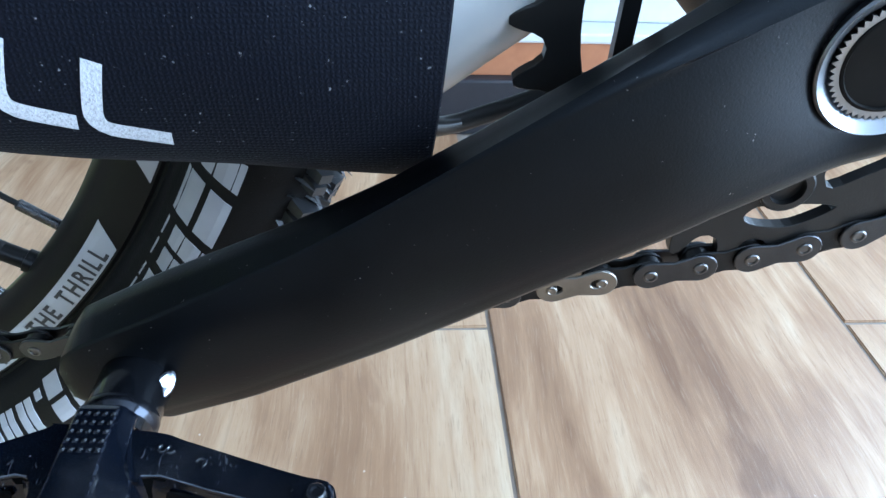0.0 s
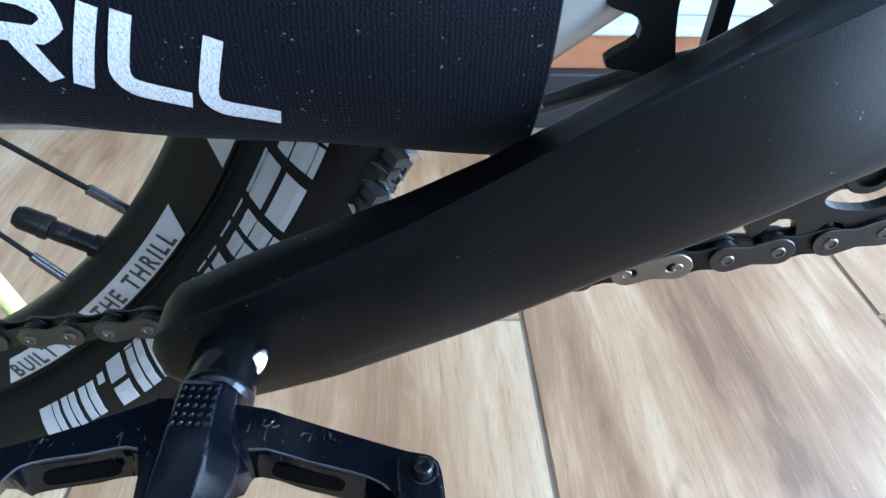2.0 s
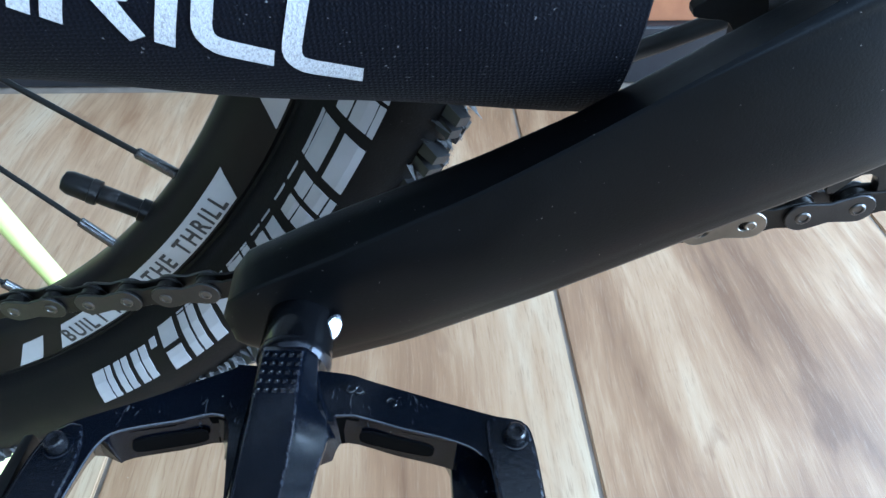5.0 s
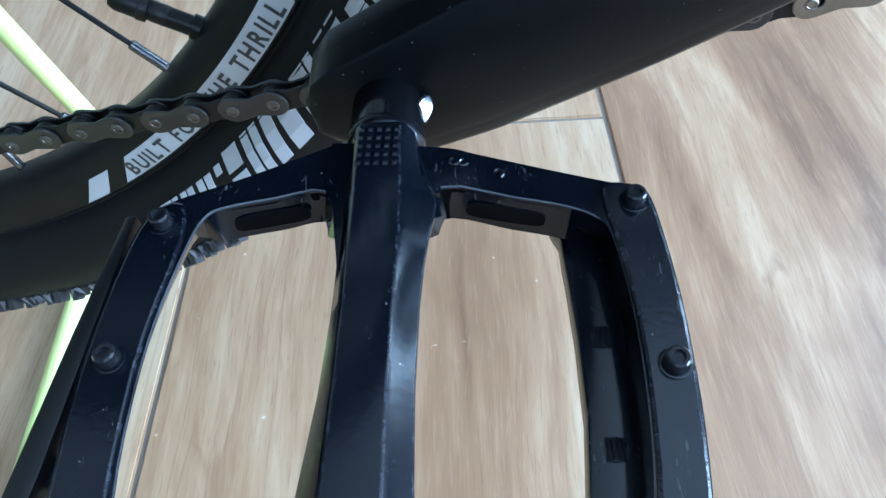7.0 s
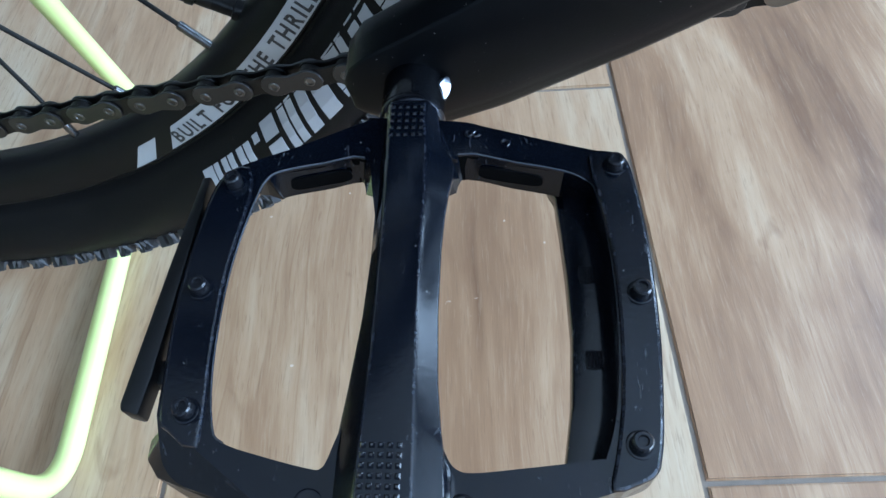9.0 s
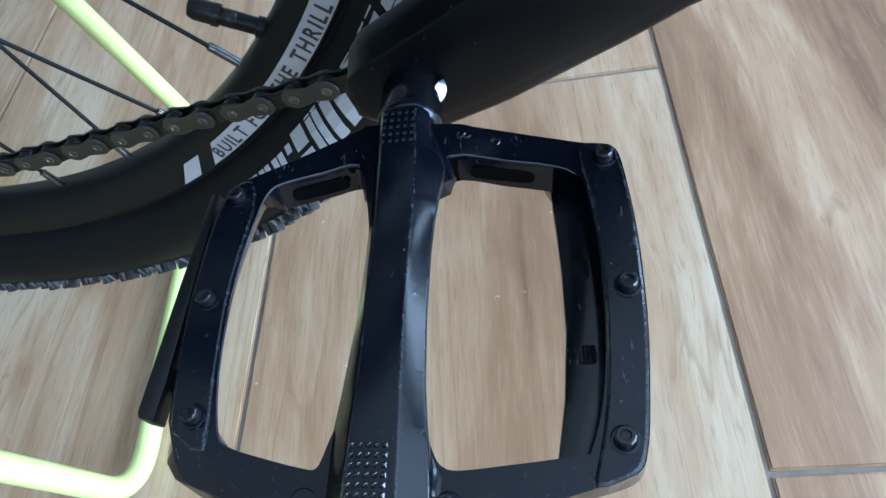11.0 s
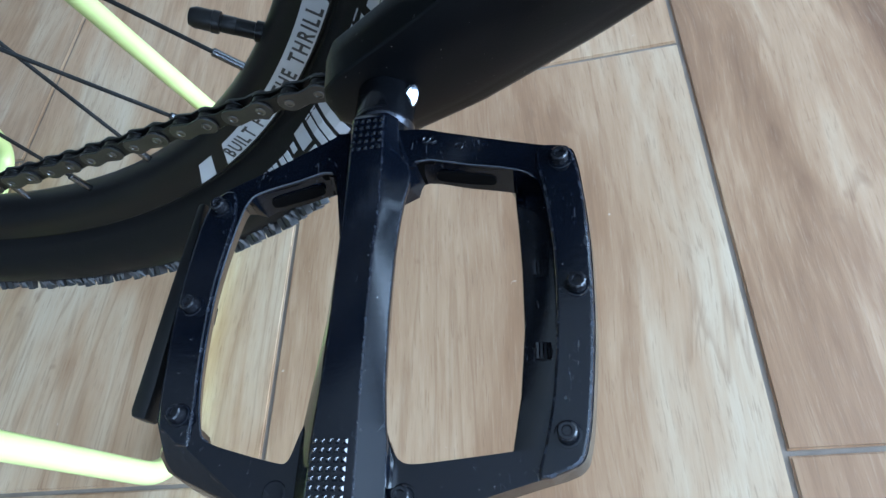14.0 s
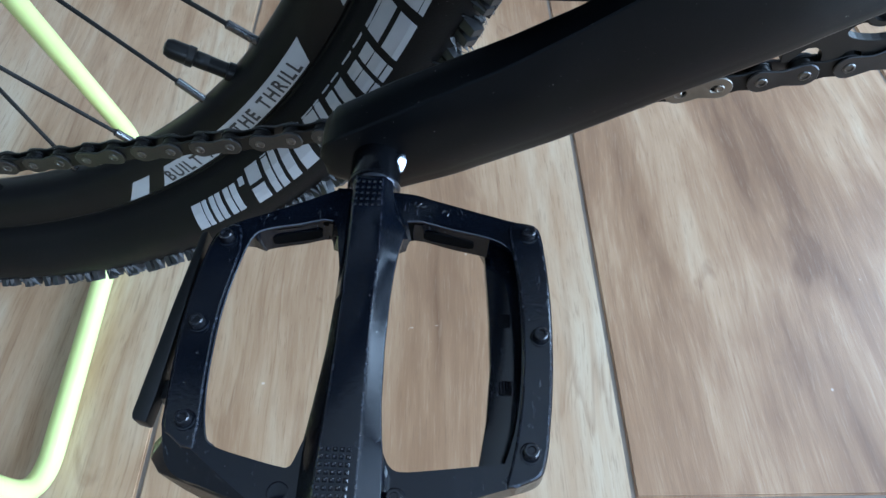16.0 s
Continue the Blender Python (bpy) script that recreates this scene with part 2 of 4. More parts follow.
    col = n.mix(1.0, col, shade, "MULTIPLY")
    n.set(Base_Color=col, Roughness=n.ramp(fine, [(0.2, (0.45,) * 3), (0.8, (0.34,) * 3)]), Specular_IOR_Level=0.45)
    n.bump(fine, 0.15, 0.0006)


CERAMIC = (0.82, 0.705, 0.625)
wood_tile("wood_tile_pale", [(0.0, 0.62), (0.5, 0.7), (1.0, 0.64)], CERAMIC)
wood_tile("wood_tile", [(0.0, 0.5), (0.35, 0.62), (0.6, 0.44), (1.0, 0.58)], CERAMIC)
wood_tile("wood_tile_brown", [(0.0, 0.4), (0.4, 0.32), (0.7, 0.46), (1.0, 0.38)], CERAMIC)
wood_tile("wood_tile_heart", [(0.0, 0.48), (0.3, 0.5), (0.45, 0.38), (0.58, 0.22), (0.7, 0.36), (0.84, 0.54), (1.0, 0.72)], CERAMIC, 0.42)
wood_tile("wood_tile_figured", [(0.0, 0.22), (0.25, 0.3), (0.42, 0.21), (0.52, 0.11), (0.63, 0.19), (0.8, 0.36), (1.0, 0.34)], CERAMIC, 0.6)




# ---------------------------------------------------------------- mesh tools


def part(name, bm, material, parent=None, label="", smooth=False, data_only=False, edges="", sharp=38):
    """Links a bmesh as one mesh object, under a thing or under a part."""
    me = bpy.data.meshes.new(name)
    bm.normal_update()
    bm.to_mesh(me)
    bm.free()
    me.materials.append(MATS[material])
    if edges:
        me.materials.append(MATS[edges])
    if smooth:
        me.shade_smooth()
        me.set_sharp_from_angle(angle=radians(sharp))
    if data_only:
        return me
    return link_part(name, me, parent, label)


def link_part(name, me, parent=None, label="", m=None):
    ob = new(name, me)
    if parent:
        ob.parent = parent
    if m is not None:
        ob.matrix_basis = m
    if label:
        ob["label"] = label
    return ob


def V(x, s, z):
    """A place in the bicycle's own millimetres: ahead, out to the drive side, up."""
    return Vector((x / 1000, -s / 1000, z / 1000))


def box(bm, lo, hi, bevel=0.0):
    m = Matrix.LocRotScale([(a + b) / 2 for a, b in zip(lo, hi)], None, [b - a for a, b in zip(lo, hi)])
    made = bmesh.ops.create_cube(bm, size=1.0, matrix=m)
    if bevel:
        edges = list({e for v in made["verts"] for e in v.link_edges})
        bmesh.ops.bevel(bm, geom=edges, offset=bevel, segments=2, affect="EDGES", profile=0.5)


def soften(bm, offset, angle=35, segments=2, worn=-1):
    edges = [e for e in bm.edges if len(e.link_faces) == 2 and e.calc_face_angle(0) > radians(angle)]
    bmesh.ops.bevel(bm, geom=edges, offset=offset, segments=segments, affect="EDGES", profile=0.5, clamp_overlap=True, material=worn)


def slab(bm, loops, place, a, b):
    """Fills the first closed loop less the further ones, and gives it thickness: place(x, y, h) for h = a and b."""
    for h, flip in ((a, False), (b, True)):
        edges, made = [], []
        for loop in loops:
            vs = [bm.verts.new(place(x, y, h)) for x, y in loop]
            edges += [bm.edges.new((vs[i], vs[(i + 1) % len(vs)])) for i in range(len(vs))]
            made.append(vs)
        bmesh.ops.triangle_fill(bm, use_beauty=True, use_dissolve=False, edges=edges)
        if h == a:
            first = made
    for low, high in zip(first, made):
        for i in range(len(low)):
            j = (i + 1) % len(low)
            bm.faces.new((low[i], low[j], high[j], high[i]))
    bmesh.ops.recalc_face_normals(bm, faces=bm.faces)


def loft(bm, rings, caps=True, closed=False):
    """Skins closed rings of points, one after another."""
    rows = [[bm.verts.new(p) for p in ring] for ring in rings]
    pairs = list(zip(rows, rows[1:])) + ([(rows[-1], rows[0])] if closed else [])
    for a, b in pairs:
        for i in range(len(a)):
            j = (i + 1) % len(a)
            bm.faces.new((a[i], a[j], b[j], b[i]))
    if caps and not closed:
        bm.faces.new(rows[0][::-1])
        bm.faces.new(rows[-1])
    bmesh.ops.recalc_face_normals(bm, faces=bm.faces)
    return rows


def tube(bm, path, radius, sides=16, caps=True):
    """A round tube along a path."""
    path = [Vector(p) for p in path]
    rings, side = [], None
    for i, p in enumerate(path):
        along = (path[min(i + 1, len(path) - 1)] - path[max(i - 1, 0)]).normalized()
        if side is None:
            side = along.orthogonal().normalized()
        side = (side - along * side.dot(along)).normalized()
        up = along.cross(side)
        r = radius(i / (len(path) - 1)) if callable(radius) else radius
        rings.append([p + r * (math.cos(a) * side + math.sin(a) * up) for a in (2 * math.pi * k / sides for k in range(sides))])
    loft(bm, rings, caps)


def rounded_path(points, radius, steps=8):
    """The corners of a path, each turned into a curve."""
    points = [Vector(p) for p in points]
    out = [points[0]]
    for a, b, c in zip(points, points[1:], points[2:]):
        p, q = b + (a - b).normalized() * radius, b + (c - b).normalized() * radius
        out += [(1 - t) ** 2 * p + 2 * t * (1 - t) * b + t * t * q for t in (k / steps for k in range(steps + 1))]
    return out + [points[-1]]


def turned(bm, centre, axis_pts, sides=32, start=0.0):
    """Turned about the axle's direction: axis_pts of (radius, out) in millimetres about centre (x, z)."""
    rings = []
    for r, s in axis_pts:
        rings.append([V(centre[0] + r * math.cos(a), s, centre[1] + r * math.sin(a)) for a in (start + 2 * math.pi * k / sides for k in range(sides))])
    loft(bm, rings)


def smooth_loop(pts, steps=4):
    """A closed loop through the given points, rounded off."""
    n, out = len(pts), []
    for i in range(n):
        p0, p1, p2, p3 = (Vector((*pts[(i + k) % n], 0)) for k in (-1, 0, 1, 2))
        for t in (k / steps for k in range(steps)):
            q = 0.5 * (2 * p1 + (p2 - p0) * t + (2 * p0 - 5 * p1 + 4 * p2 - p3) * t * t + (3 * p1 - p0 - 3 * p2 + p3) * t**3)
            out.append((q.x, q.y))
    return out


# ---------------------------------------------------------------- the room
JX, TW = 0.111, 0.2925  # a long joint of the floor, and the width of a tile with its joint
JY, TL = 0.4085, 0.606
ROOM = (-2.2, 3.2, -3.4, 0.95)

bm = bmesh.new()
box(bm, (ROOM[0] - 0.2, ROOM[2] - 0.2, -0.12), (ROOM[1] + 0.2, ROOM[3] + 0.2, -0.0018))
floor = tagged(part("floor", bm, "grout"), "wood-look ceramic tile floor with dark grout", "floor", kind="structure")


def wall(name, lo, hi, material="wall_paint", label="plain unseen wall, darkened to hold back fill light", holes=None, along=1):
    bm = bmesh.new()
    if not holes:
        box(bm, lo, hi)
    else:
        a0, a1, z0, z1 = holes

        def piece(a, b, low, high):
            p, q = list(lo), list(hi)
            p[along], q[along], p[2], q[2] = a, b, low, high
            box(bm, p, q)

        piece(lo[along], a0, lo[2], hi[2])
        piece(a1, hi[along], lo[2], hi[2])
        piece(a0, a1, lo[2], z0)
        piece(a0, a1, z1, hi[2])
    return tagged(part(name, bm, material), label, "wall", kind="structure")


wall("wall_west", (ROOM[0] - 0.15, ROOM[2], -0.002), (ROOM[0], ROOM[3], 2.7))
wall("wall_south", (ROOM[0] - 0.15, ROOM[2] - 0.15, -0.002), (ROOM[1] + 0.15, ROOM[2], 2.7), label="unseen painted wall with an added high window", holes=(-0.2, 0.8, 1.65, 2.25), along=0)
wall("wall_north", (ROOM[0] - 0.15, ROOM[3], -0.002), (ROOM[1] + 0.15, ROOM[3] + 0.15, 2.7), label="painted wall with a window beside the step", holes=(1.0, 2.4, 0.55, 1.95), along=0)
wall("wall_east", (ROOM[1], ROOM[2], -0.002), (ROOM[1] + 0.15, ROOM[3], 2.7), label="painted wall with a tall glazed opening", holes=(-2.5, 0.5, 0.05, 2.25))
bm = bmesh.new()
box(bm, (ROOM[0] - 0.15, ROOM[2] - 0.15, 2.703), (ROOM[1] + 0.15, ROOM[3] + 0.15, 2.85))
tagged(part("ceiling", bm, "ceiling_paint"), "plain white painted ceiling", "ceiling", kind="structure")

window = new("window_1")
tagged(window, "white-framed window letting in daylight", "window", kind="structure")
for lo, hi in (((3.23, -2.5, 0.05), (3.29, -2.44, 2.25)), ((3.23, 0.44, 0.05), (3.29, 0.5, 2.25)), ((3.23, -2.44, 0.05), (3.29, 0.44, 0.11)), ((3.23, -2.44, 2.19), (3.29, 0.44, 2.25)), ((3.23, -1.025, 0.11), (3.29, -0.975, 2.19))):
    bm = bmesh.new()
    box(bm, lo, hi, 0.004)
    part("window_frame", bm, "white_trim", window)

window = new("window_2")
tagged(window, "unseen white-framed high window, added for edge highlights", "window", kind="structure")
for lo, hi in (((-0.2, -3.5, 1.65), (-0.14, -3.44, 2.25)), ((0.74, -3.5, 1.65), (0.8, -3.44, 2.25)), ((-0.14, -3.5, 1.65), (0.74, -3.44, 1.71)), ((-0.14, -3.5, 2.19), (0.74, -3.44, 2.25))):
    bm = bmesh.new()
    box(bm, lo, hi, 0.004)
    part("window_frame", bm, "white_trim", window)

window = new("window_3")
tagged(window, "white-framed window beside the step", "window", kind="structure")
for lo, hi in (((1.0, 0.99, 0.55), (1.06, 1.05, 1.95)), ((2.34, 0.99, 0.55), (2.4, 1.05, 1.95)), ((1.06, 0.99, 0.55), (2.34, 1.05, 0.61)), ((1.06, 0.99, 1.89), (2.34, 1.05, 1.95))):
    bm = bmesh.new()
    box(bm, lo, hi, 0.004)
    part("window_frame", bm, "white_trim", window)

# the low dark step behind the bicycle, the wooden board on it and the white sill above
bm = bmesh.new()
box(bm, (ROOM[0], 0.722, 0.0), (ROOM[1], ROOM[3], 0.067), 0.003)
tagged(part("step", bm, "dark_stone"), "dark grey stone step along the wall", "step", kind="structure")
bm = bmesh.new()
box(bm, (ROOM[0], 0.735, 0.067), (ROOM[1], ROOM[3], 0.106), 0.002)
tagged(part("threshold", bm, "orange_wood"), "orange-brown wooden threshold board on the step", "threshold", kind="structure")
bm = bmesh.new()
box(bm, (ROOM[0], 0.73, 0.106), (ROOM[1], ROOM[3], 0.118), 0.003)
box(bm, (ROOM[0], 0.765, 0.118), (ROOM[1], ROOM[3], 0.5), 0.003)
tagged(part("trim", bm, "white_trim"), "white painted sill and panel above the threshold", "trim", kind="structure")

# ---------------------------------------------------------------- the bicycle
NOUT = Vector((-0.05, -0.998, -0.036)).normalized()
AHEAD = Vector((0.99875, -0.05004, 0.0)).normalized()
AHEAD = (AHEAD - NOUT * AHEAD.dot(NOUT)).normalized()
UP = AHEAD.cross(-NOUT).normalized()
bicycle = new("bicycle")
bicycle.matrix_world = Matrix.Translation(NOUT * -0.228) @ Matrix((AHEAD, -NOUT, UP)).transposed().to_4x4()
tagged(bicycle, "black mountain bicycle on a rear wheel stand, drive side", "bicycle")

HUB, BB, AXLE = (-300.0, 400.0), (116.0, 321.5), (-26.0, 248.0)


def polar(r, degrees, centre=HUB):
    return centre[0] + r * math.cos(radians(degrees)), centre[1] + r * math.sin(radians(degrees))


# --- rear wheel: the rim carries tyre, spokes, valve and decals
def swept(bm, profile, a0=0, a1=360, steps=180, centre=HUB):
    whole = a1 - a0 >= 360
    rings = []
    for k in range(steps + (0 if whole else 1)):
        a = a0 + (a1 - a0) * k / steps
        rings.append([V(*[v for v in (polar(r, a, centre)[0], s, polar(r, a, centre)[1])]) for r, s in profile])
    loft(bm, rings, caps=not whole, closed=whole)


bm = bmesh.new()
swept(bm, [(297, 12.2), (296, 13.0), (288, 12.0), (281, 9.5), (277.5, 5), (277, 0), (277.5, -5), (281, -9.5), (288, -12), (296, -13), (297, -12.2), (296, -9), (290, -8), (290, 8), (296, 9)])
wheel = part("rear_wheel", bm, "rim_black", bicycle, "black alloy rim with white slogan decals", smooth=True)

bm = bmesh.new()
outer = [(294, 10.5), (298, 12.5), (299.5, 15.8), (301.5, 18.5), (303, 19.4), (304.5, 21.3), (310, 24.6), (316, 26.4), (322, 26.6), (328, 25), (334, 21.5), (339, 15), (341.2, 8), (342, 0)]
inner = [(338, 0), (330, 18), (318, 23), (306, 19), (298, 9)]
swept(bm, outer + [(r, -s) for r, s in outer[-2::-1]] + [(r, -s) for r, s in inner[::-1]] + inner[1:], steps=200)
tyre = part("tyre", bm, "tyre_rubber", wheel, "black knobbly rubber tyre", smooth=True)


def knob(bm, a, r0, s0, tilt, size, high):
    """A tread block that stands out from the casing."""
    ca = Vector((math.cos(radians(a)), 0, math.sin(radians(a))))
    tang = Vector((-ca.z, 0, ca.x))
    side = Vector((0, -1, 0))
    out = (ca * math.cos(tilt) + side * math.sin(tilt)).normalized()
    across = tang.cross(out)
    c = V(*(lambda p: (p[0], s0, p[1]))(polar(r0, a)))
    lx, ly = size[0] / 2000, size[1] / 2000
    rows = []
    for h, f in ((-0.002, 1.1), (high / 1000, 0.82)):
        rows.append([c + out * h + tang * (x * lx * f) + across * (y * ly * f) for x, y in ((-1, -1), (1, -1), (1, 1), (-1, 1))])
    vs = [[bm.verts.new(p) for p in row] for row in rows]
    bm.faces.new(vs[1])
    for i in range(4):
        bm.faces.new((vs[0][i], vs[0][(i + 1) % 4], vs[1][(i + 1) % 4], vs[1][i]))


bm = bmesh.new()
rnd = random.Random(4)
for k in range(150):
    a = k * 2.4
    for sgn in (1, -1):
        for d in (-0.42, 0.42):
            knob(bm, a + d + rnd.uniform(-.1, .1), 334.5, sgn * 21, sgn * 0.85, (3.6, 6.5 if k % 2 else 5.0), rnd.uniform(4.2, 5.8))
            knob(bm, a + 1.2 + d * 0.8, 339.5, sgn * 13.2, sgn * 0.4, (2.9, 5.5), rnd.uniform(3.4, 4.4))
    knob(bm, a + 0.3, 341.2, 4.2 if k % 2 else -4.2, 0.05, (8, 3), 3.8)
    knob(bm, a + 0.7, 341.2, 0.8 if k % 2 else -0.8, 0.05, (5, 2.4), 3.4)
    knob(bm, a + 1.5, 341.2, -3.2 if k % 2 else 3.2, 0.0, (3, 7), 3.6)
bmesh.ops.recalc_face_normals(bm, faces=bm.faces)
tread = tagged(part("tread", bm, "tread_skylit", wheel, "rows of rubber tread knobs"), kind="stuff")
bm = bmesh.new()
for k in range(5000):
    a = rnd.uniform(0, 360)
    sgn = rnd.choice((1, -1))
    r, s = rnd.choice(((336, 20), (340, 12), (341.5, 4), (331, 24)))
    base = V(*(lambda p: (p[0], sgn * s, p[1]))(polar(r, a)))
    tip = V(*(lambda p: (p[0], sgn * (s + rnd.uniform(1, 3)), p[1]))(polar(r + rnd.uniform(3.0, 6.0), a + rnd.uniform(-.6, .6))))
    thick = rnd.uniform(0.0006, 0.0015)
    foot = [bm.verts.new(base + Vector(d) * thick) for d in ((1, 0, 0), (-0.5, 0.87, 0), (-0.5, -0.87, 0.6))]
    end = bm.verts.new(tip)
    for i in range(3):
        bm.faces.new((foot[i], foot[(i + 1) % 3], end))
bmesh.ops.recalc_face_normals(bm, faces=bm.faces)
tagged(part("moulding_hairs", bm, "rubber_hair", wheel, "thin grey rubber moulding hairs"), kind="stuff")


def sidewall(r):
    """How far out the tyre's side lies at a radius."""
    for (r0, s0), (r1, s1) in zip(outer, outer[1:]):
        if r0 <= r <= r1:
            return s0 + (s1 - s0) * (r - r0) / (r1 - r0)
    return 12.9


def rimwall(r):
    return 12.0 + (r - 288) / 8 * 1.0 if r >= 288 else 9.5 + (r - 281) / 7 * 2.5


def arc_patch(bm, corners, lift, side, steps=10):
    """A thin patch on the wheel's flank. corners: (radius, degrees) inner start, inner end, outer end, outer start."""
    (ra, aa), (rb, ab), (rc, ac), (rd, ad) = corners
    rows = [[], []]
    grid = []
    for i in range(steps + 1):
        t = i / steps
        col = []
        for k in range(4):
            w = k / 3
            r = (ra + (rb - ra) * t) * (1 - w) + (rd + (rc - rd) * t) * w
            a = (aa + (ab - aa) * t) * (1 - w) + (ad + (ac - ad) * t) * w
            x, z = polar(r, a)
            col.append([bm.verts.new(V(x, side(r) + h, z)) for h in (lift, lift - 0.5)])
        grid.append(col)
    for i in range(steps):
        for k in range(3):
            bm.faces.new([grid[i][k][0], grid[i + 1][k][0], grid[i + 1][k + 1][0], grid[i][k + 1][0]])
    for i in range(steps):
        for k in (0, 3):
            bm.faces.new([grid[i][k][0], grid[i][k][1], grid[i + 1][k][1], grid[i + 1][k][0]])
    for k in range(3):
        for i in (0, steps):
            bm.faces.new([grid[i][k][0], grid[i][k + 1][0], grid[i][k + 1][1], grid[i][k][1]])
    bmesh.ops.recalc_face_normals(bm, faces=bm.faces)


for corners in (
    ((286.3, -56.6), (286.3, -34.4), (295.2, -35.8), (295.2, -58.6)),
    ((286.8, -61.3), (286.8, -58.9), (295.5, -60.9), (295.5, -63.5)),
    ((286.3, -28.2), (286.3, -6.0), (295.2, -4.2), (295.2, -29.8)),
):
    bm = bmesh.new()
    arc_patch(bm, corners, 0.18, rimwall, 20)
    part("decal", bm, "decal_white", wheel, "white rim decal")


def letter_mesh(ch, size):
    cu = bpy.data.curves.new("letter", "FONT")
    cu.body, cu.size, cu.align_x, cu.resolution_u = ch, size, "CENTER", 3
    cu.offset = 0.00025
    ob = new("letter", cu)
    bpy.context.view_layer.update()
    me = bpy.data.meshes.new_from_object(ob.evaluated_get(bpy.context.evaluated_depsgraph_get()))
    bpy.data.objects.remove(ob)
    bpy.data.curves.remove(cu)
    me.materials.clear()
    me.materials.append(MATS["decal_ink"])
    return me


SLOGAN = "BUILT FOR THE THRILL"
glyphs = {ch: letter_mesh(ch, 0.0092) for ch in set(SLOGAN) - {" "}}
wide = {ch: (max(v.co.x for v in me.vertices) - min(v.co.x for v in me.vertices)) for ch, me in glyphs.items()}
gap = 0.0012
length = sum(wide.get(ch, 0.0028) + gap for ch in SLOGAN)
arc = radians(21.0) * 0.2935
angle = -57.4
for ch in SLOGAN:
    w = (wide.get(ch, 0.0028) + gap) * arc / length
    mid = angle + math.degrees(w / 2 / 0.2935)
    angle += math.degrees(w / 0.2935)
    if ch == " ":
        continue
    x, z = polar(294.2, mid)
    inward = Vector((-math.cos(radians(mid)), 0, -math.sin(radians(mid))))
    along = Vector((-math.sin(radians(mid)), 0, math.cos(radians(mid))))
    up = (inward + Vector((0, 0.125, 0))).normalized()
    m = Matrix((along, up, along.cross(up))).transposed().to_4x4()
    m.translation = V(x, 13.15, z)
    link_part("letter", glyphs[ch], wheel, m=m @ Matrix.Diagonal((0.92 * arc / length, 0.93, 1, 1)))

# the maker's mark on the tyre: plain slanted blocks, most of them slit
# start, end at the inner edge (degrees), lean to the outer edge, inner and outer radius, slit
MARK = [(-22.6, -25.6, 0.6, 303.5, 318, 3), (-26.3, -29.4, 0.7, 303.5, 318, 2), (-30.1, -33.3, 0.7, 303.5, 318.5, 1), (-34.1, -36.6, 0.8, 303.8, 318.5, 1), (-37.3, -39.9, 0.9, 304, 319, 3), (-40.5, -42.2, 1.3, 304, 320, 0), (-42.7, -43.9, 1.5, 304, 320, 0), (-44.4, -46.3, 1.5, 304, 320, 1), (-46.9, -48.6, 1.5, 304, 320, 2), (-49.3, -50.0, 0.3, 305.5, 308.5, 0), (-50.6, -52.3, 1.0, 306, 318.5, 1), (-52.8, -54.3, 1.0, 306, 318.5, 1), (-54.7, -56.7, 1.0, 306, 318.5, 3)]
for a0, a1, lean, lo, hi, slit in MARK:
    bm = bmesh.new()

    def bar(f0, f1, h0, h1, tip=0.0):
        """A slanted piece: shares f of the block's width and h of its height."""
        def at(f, h):
            return lo + (hi - lo) * h, a0 + (a1 - a0) * f - lean * h
        arc_patch(bm, (at(f0, h0), at(f1, h0), at(f1 + tip, h1), at(f0 + tip, h1)), 0.3, sidewall, 4)

    if slit == 0:
        bar(0.0, 1.0, 0.0, 1.0)
    elif slit == 1:
        bar(0.0, 0.44, 0.0, 1.0)
        bar(0.57, 1.0, 0.0, 1.0)
    elif slit == 2:
        bar(0.0, 1.0, 0.0, 0.4)
        bar(0.0, 1.0, 0.52, 1.0)
    else:
        bar(0.0, 0.3, 0.0, 1.0)
        bar(0.38, 1.0, 0.0, 1.0)
    part("tyre_mark", bm, "print_grey", wheel, "pale grey printed block")

# hub, spokes, nipples, valve
bm = bmesh.new()
turned(bm, HUB, [(4, -68), (9, -66), (9, -38), (24, -35), (24, -31), (13, -28), (12, 0), (14, 16), (26, 19), (26, 23), (16, 26), (16, 42), (9, 45), (9, 66), (4, 68)], 36)
part("hub", bm, "rim_black", wheel, "black rear hub", smooth=True)
NIP0 = -38.5
for k in range(36):
    a = NIP0 - 10 * k
    near = k % 2 == 0
    lead = 1 if k % 4 in (0, 3) else -1
    hs = 21 if near else -33
    x0, z0 = polar(24.0, a + lead * 58)
    x1, z1 = polar(277.0, a)
    hub_end, rim_end = V(x0, hs, z0), V(x1, 1.5 if near else -1.5, z1)
    d = (rim_end - hub_end).normalized()
    bm = bmesh.new()
    tube(bm, [hub_end, rim_end - d * 0.011], 0.001, 10)
    part("spoke", bm, "spoke_black", wheel, smooth=True)
    bm = bmesh.new()
    tube(bm, [rim_end - d * 0.0135, rim_end - d * 0.013, rim_end - d * 0.003, rim_end + d * 0.001], lambda f: 0.0014 if f < 0.1 else 0.0019, 10)
    part("nipple", bm, "nipple_silver", wheel, smooth=True)
v0, v1 = V(*(lambda p: (p[0], 0, p[1]))(polar(281, -43.2))), V(*(lambda p: (p[0], 0, p[1]))(polar(249.5, -45.0)))
vd = (v1 - v0).normalized()
bm = bmesh.new()
tube(bm, [v0, v0 + vd * 0.006, v0 + vd * 0.0062, v0 + vd * 0.024], lambda f: 0.0042 if f < 0.4 else 0.0034, 20)
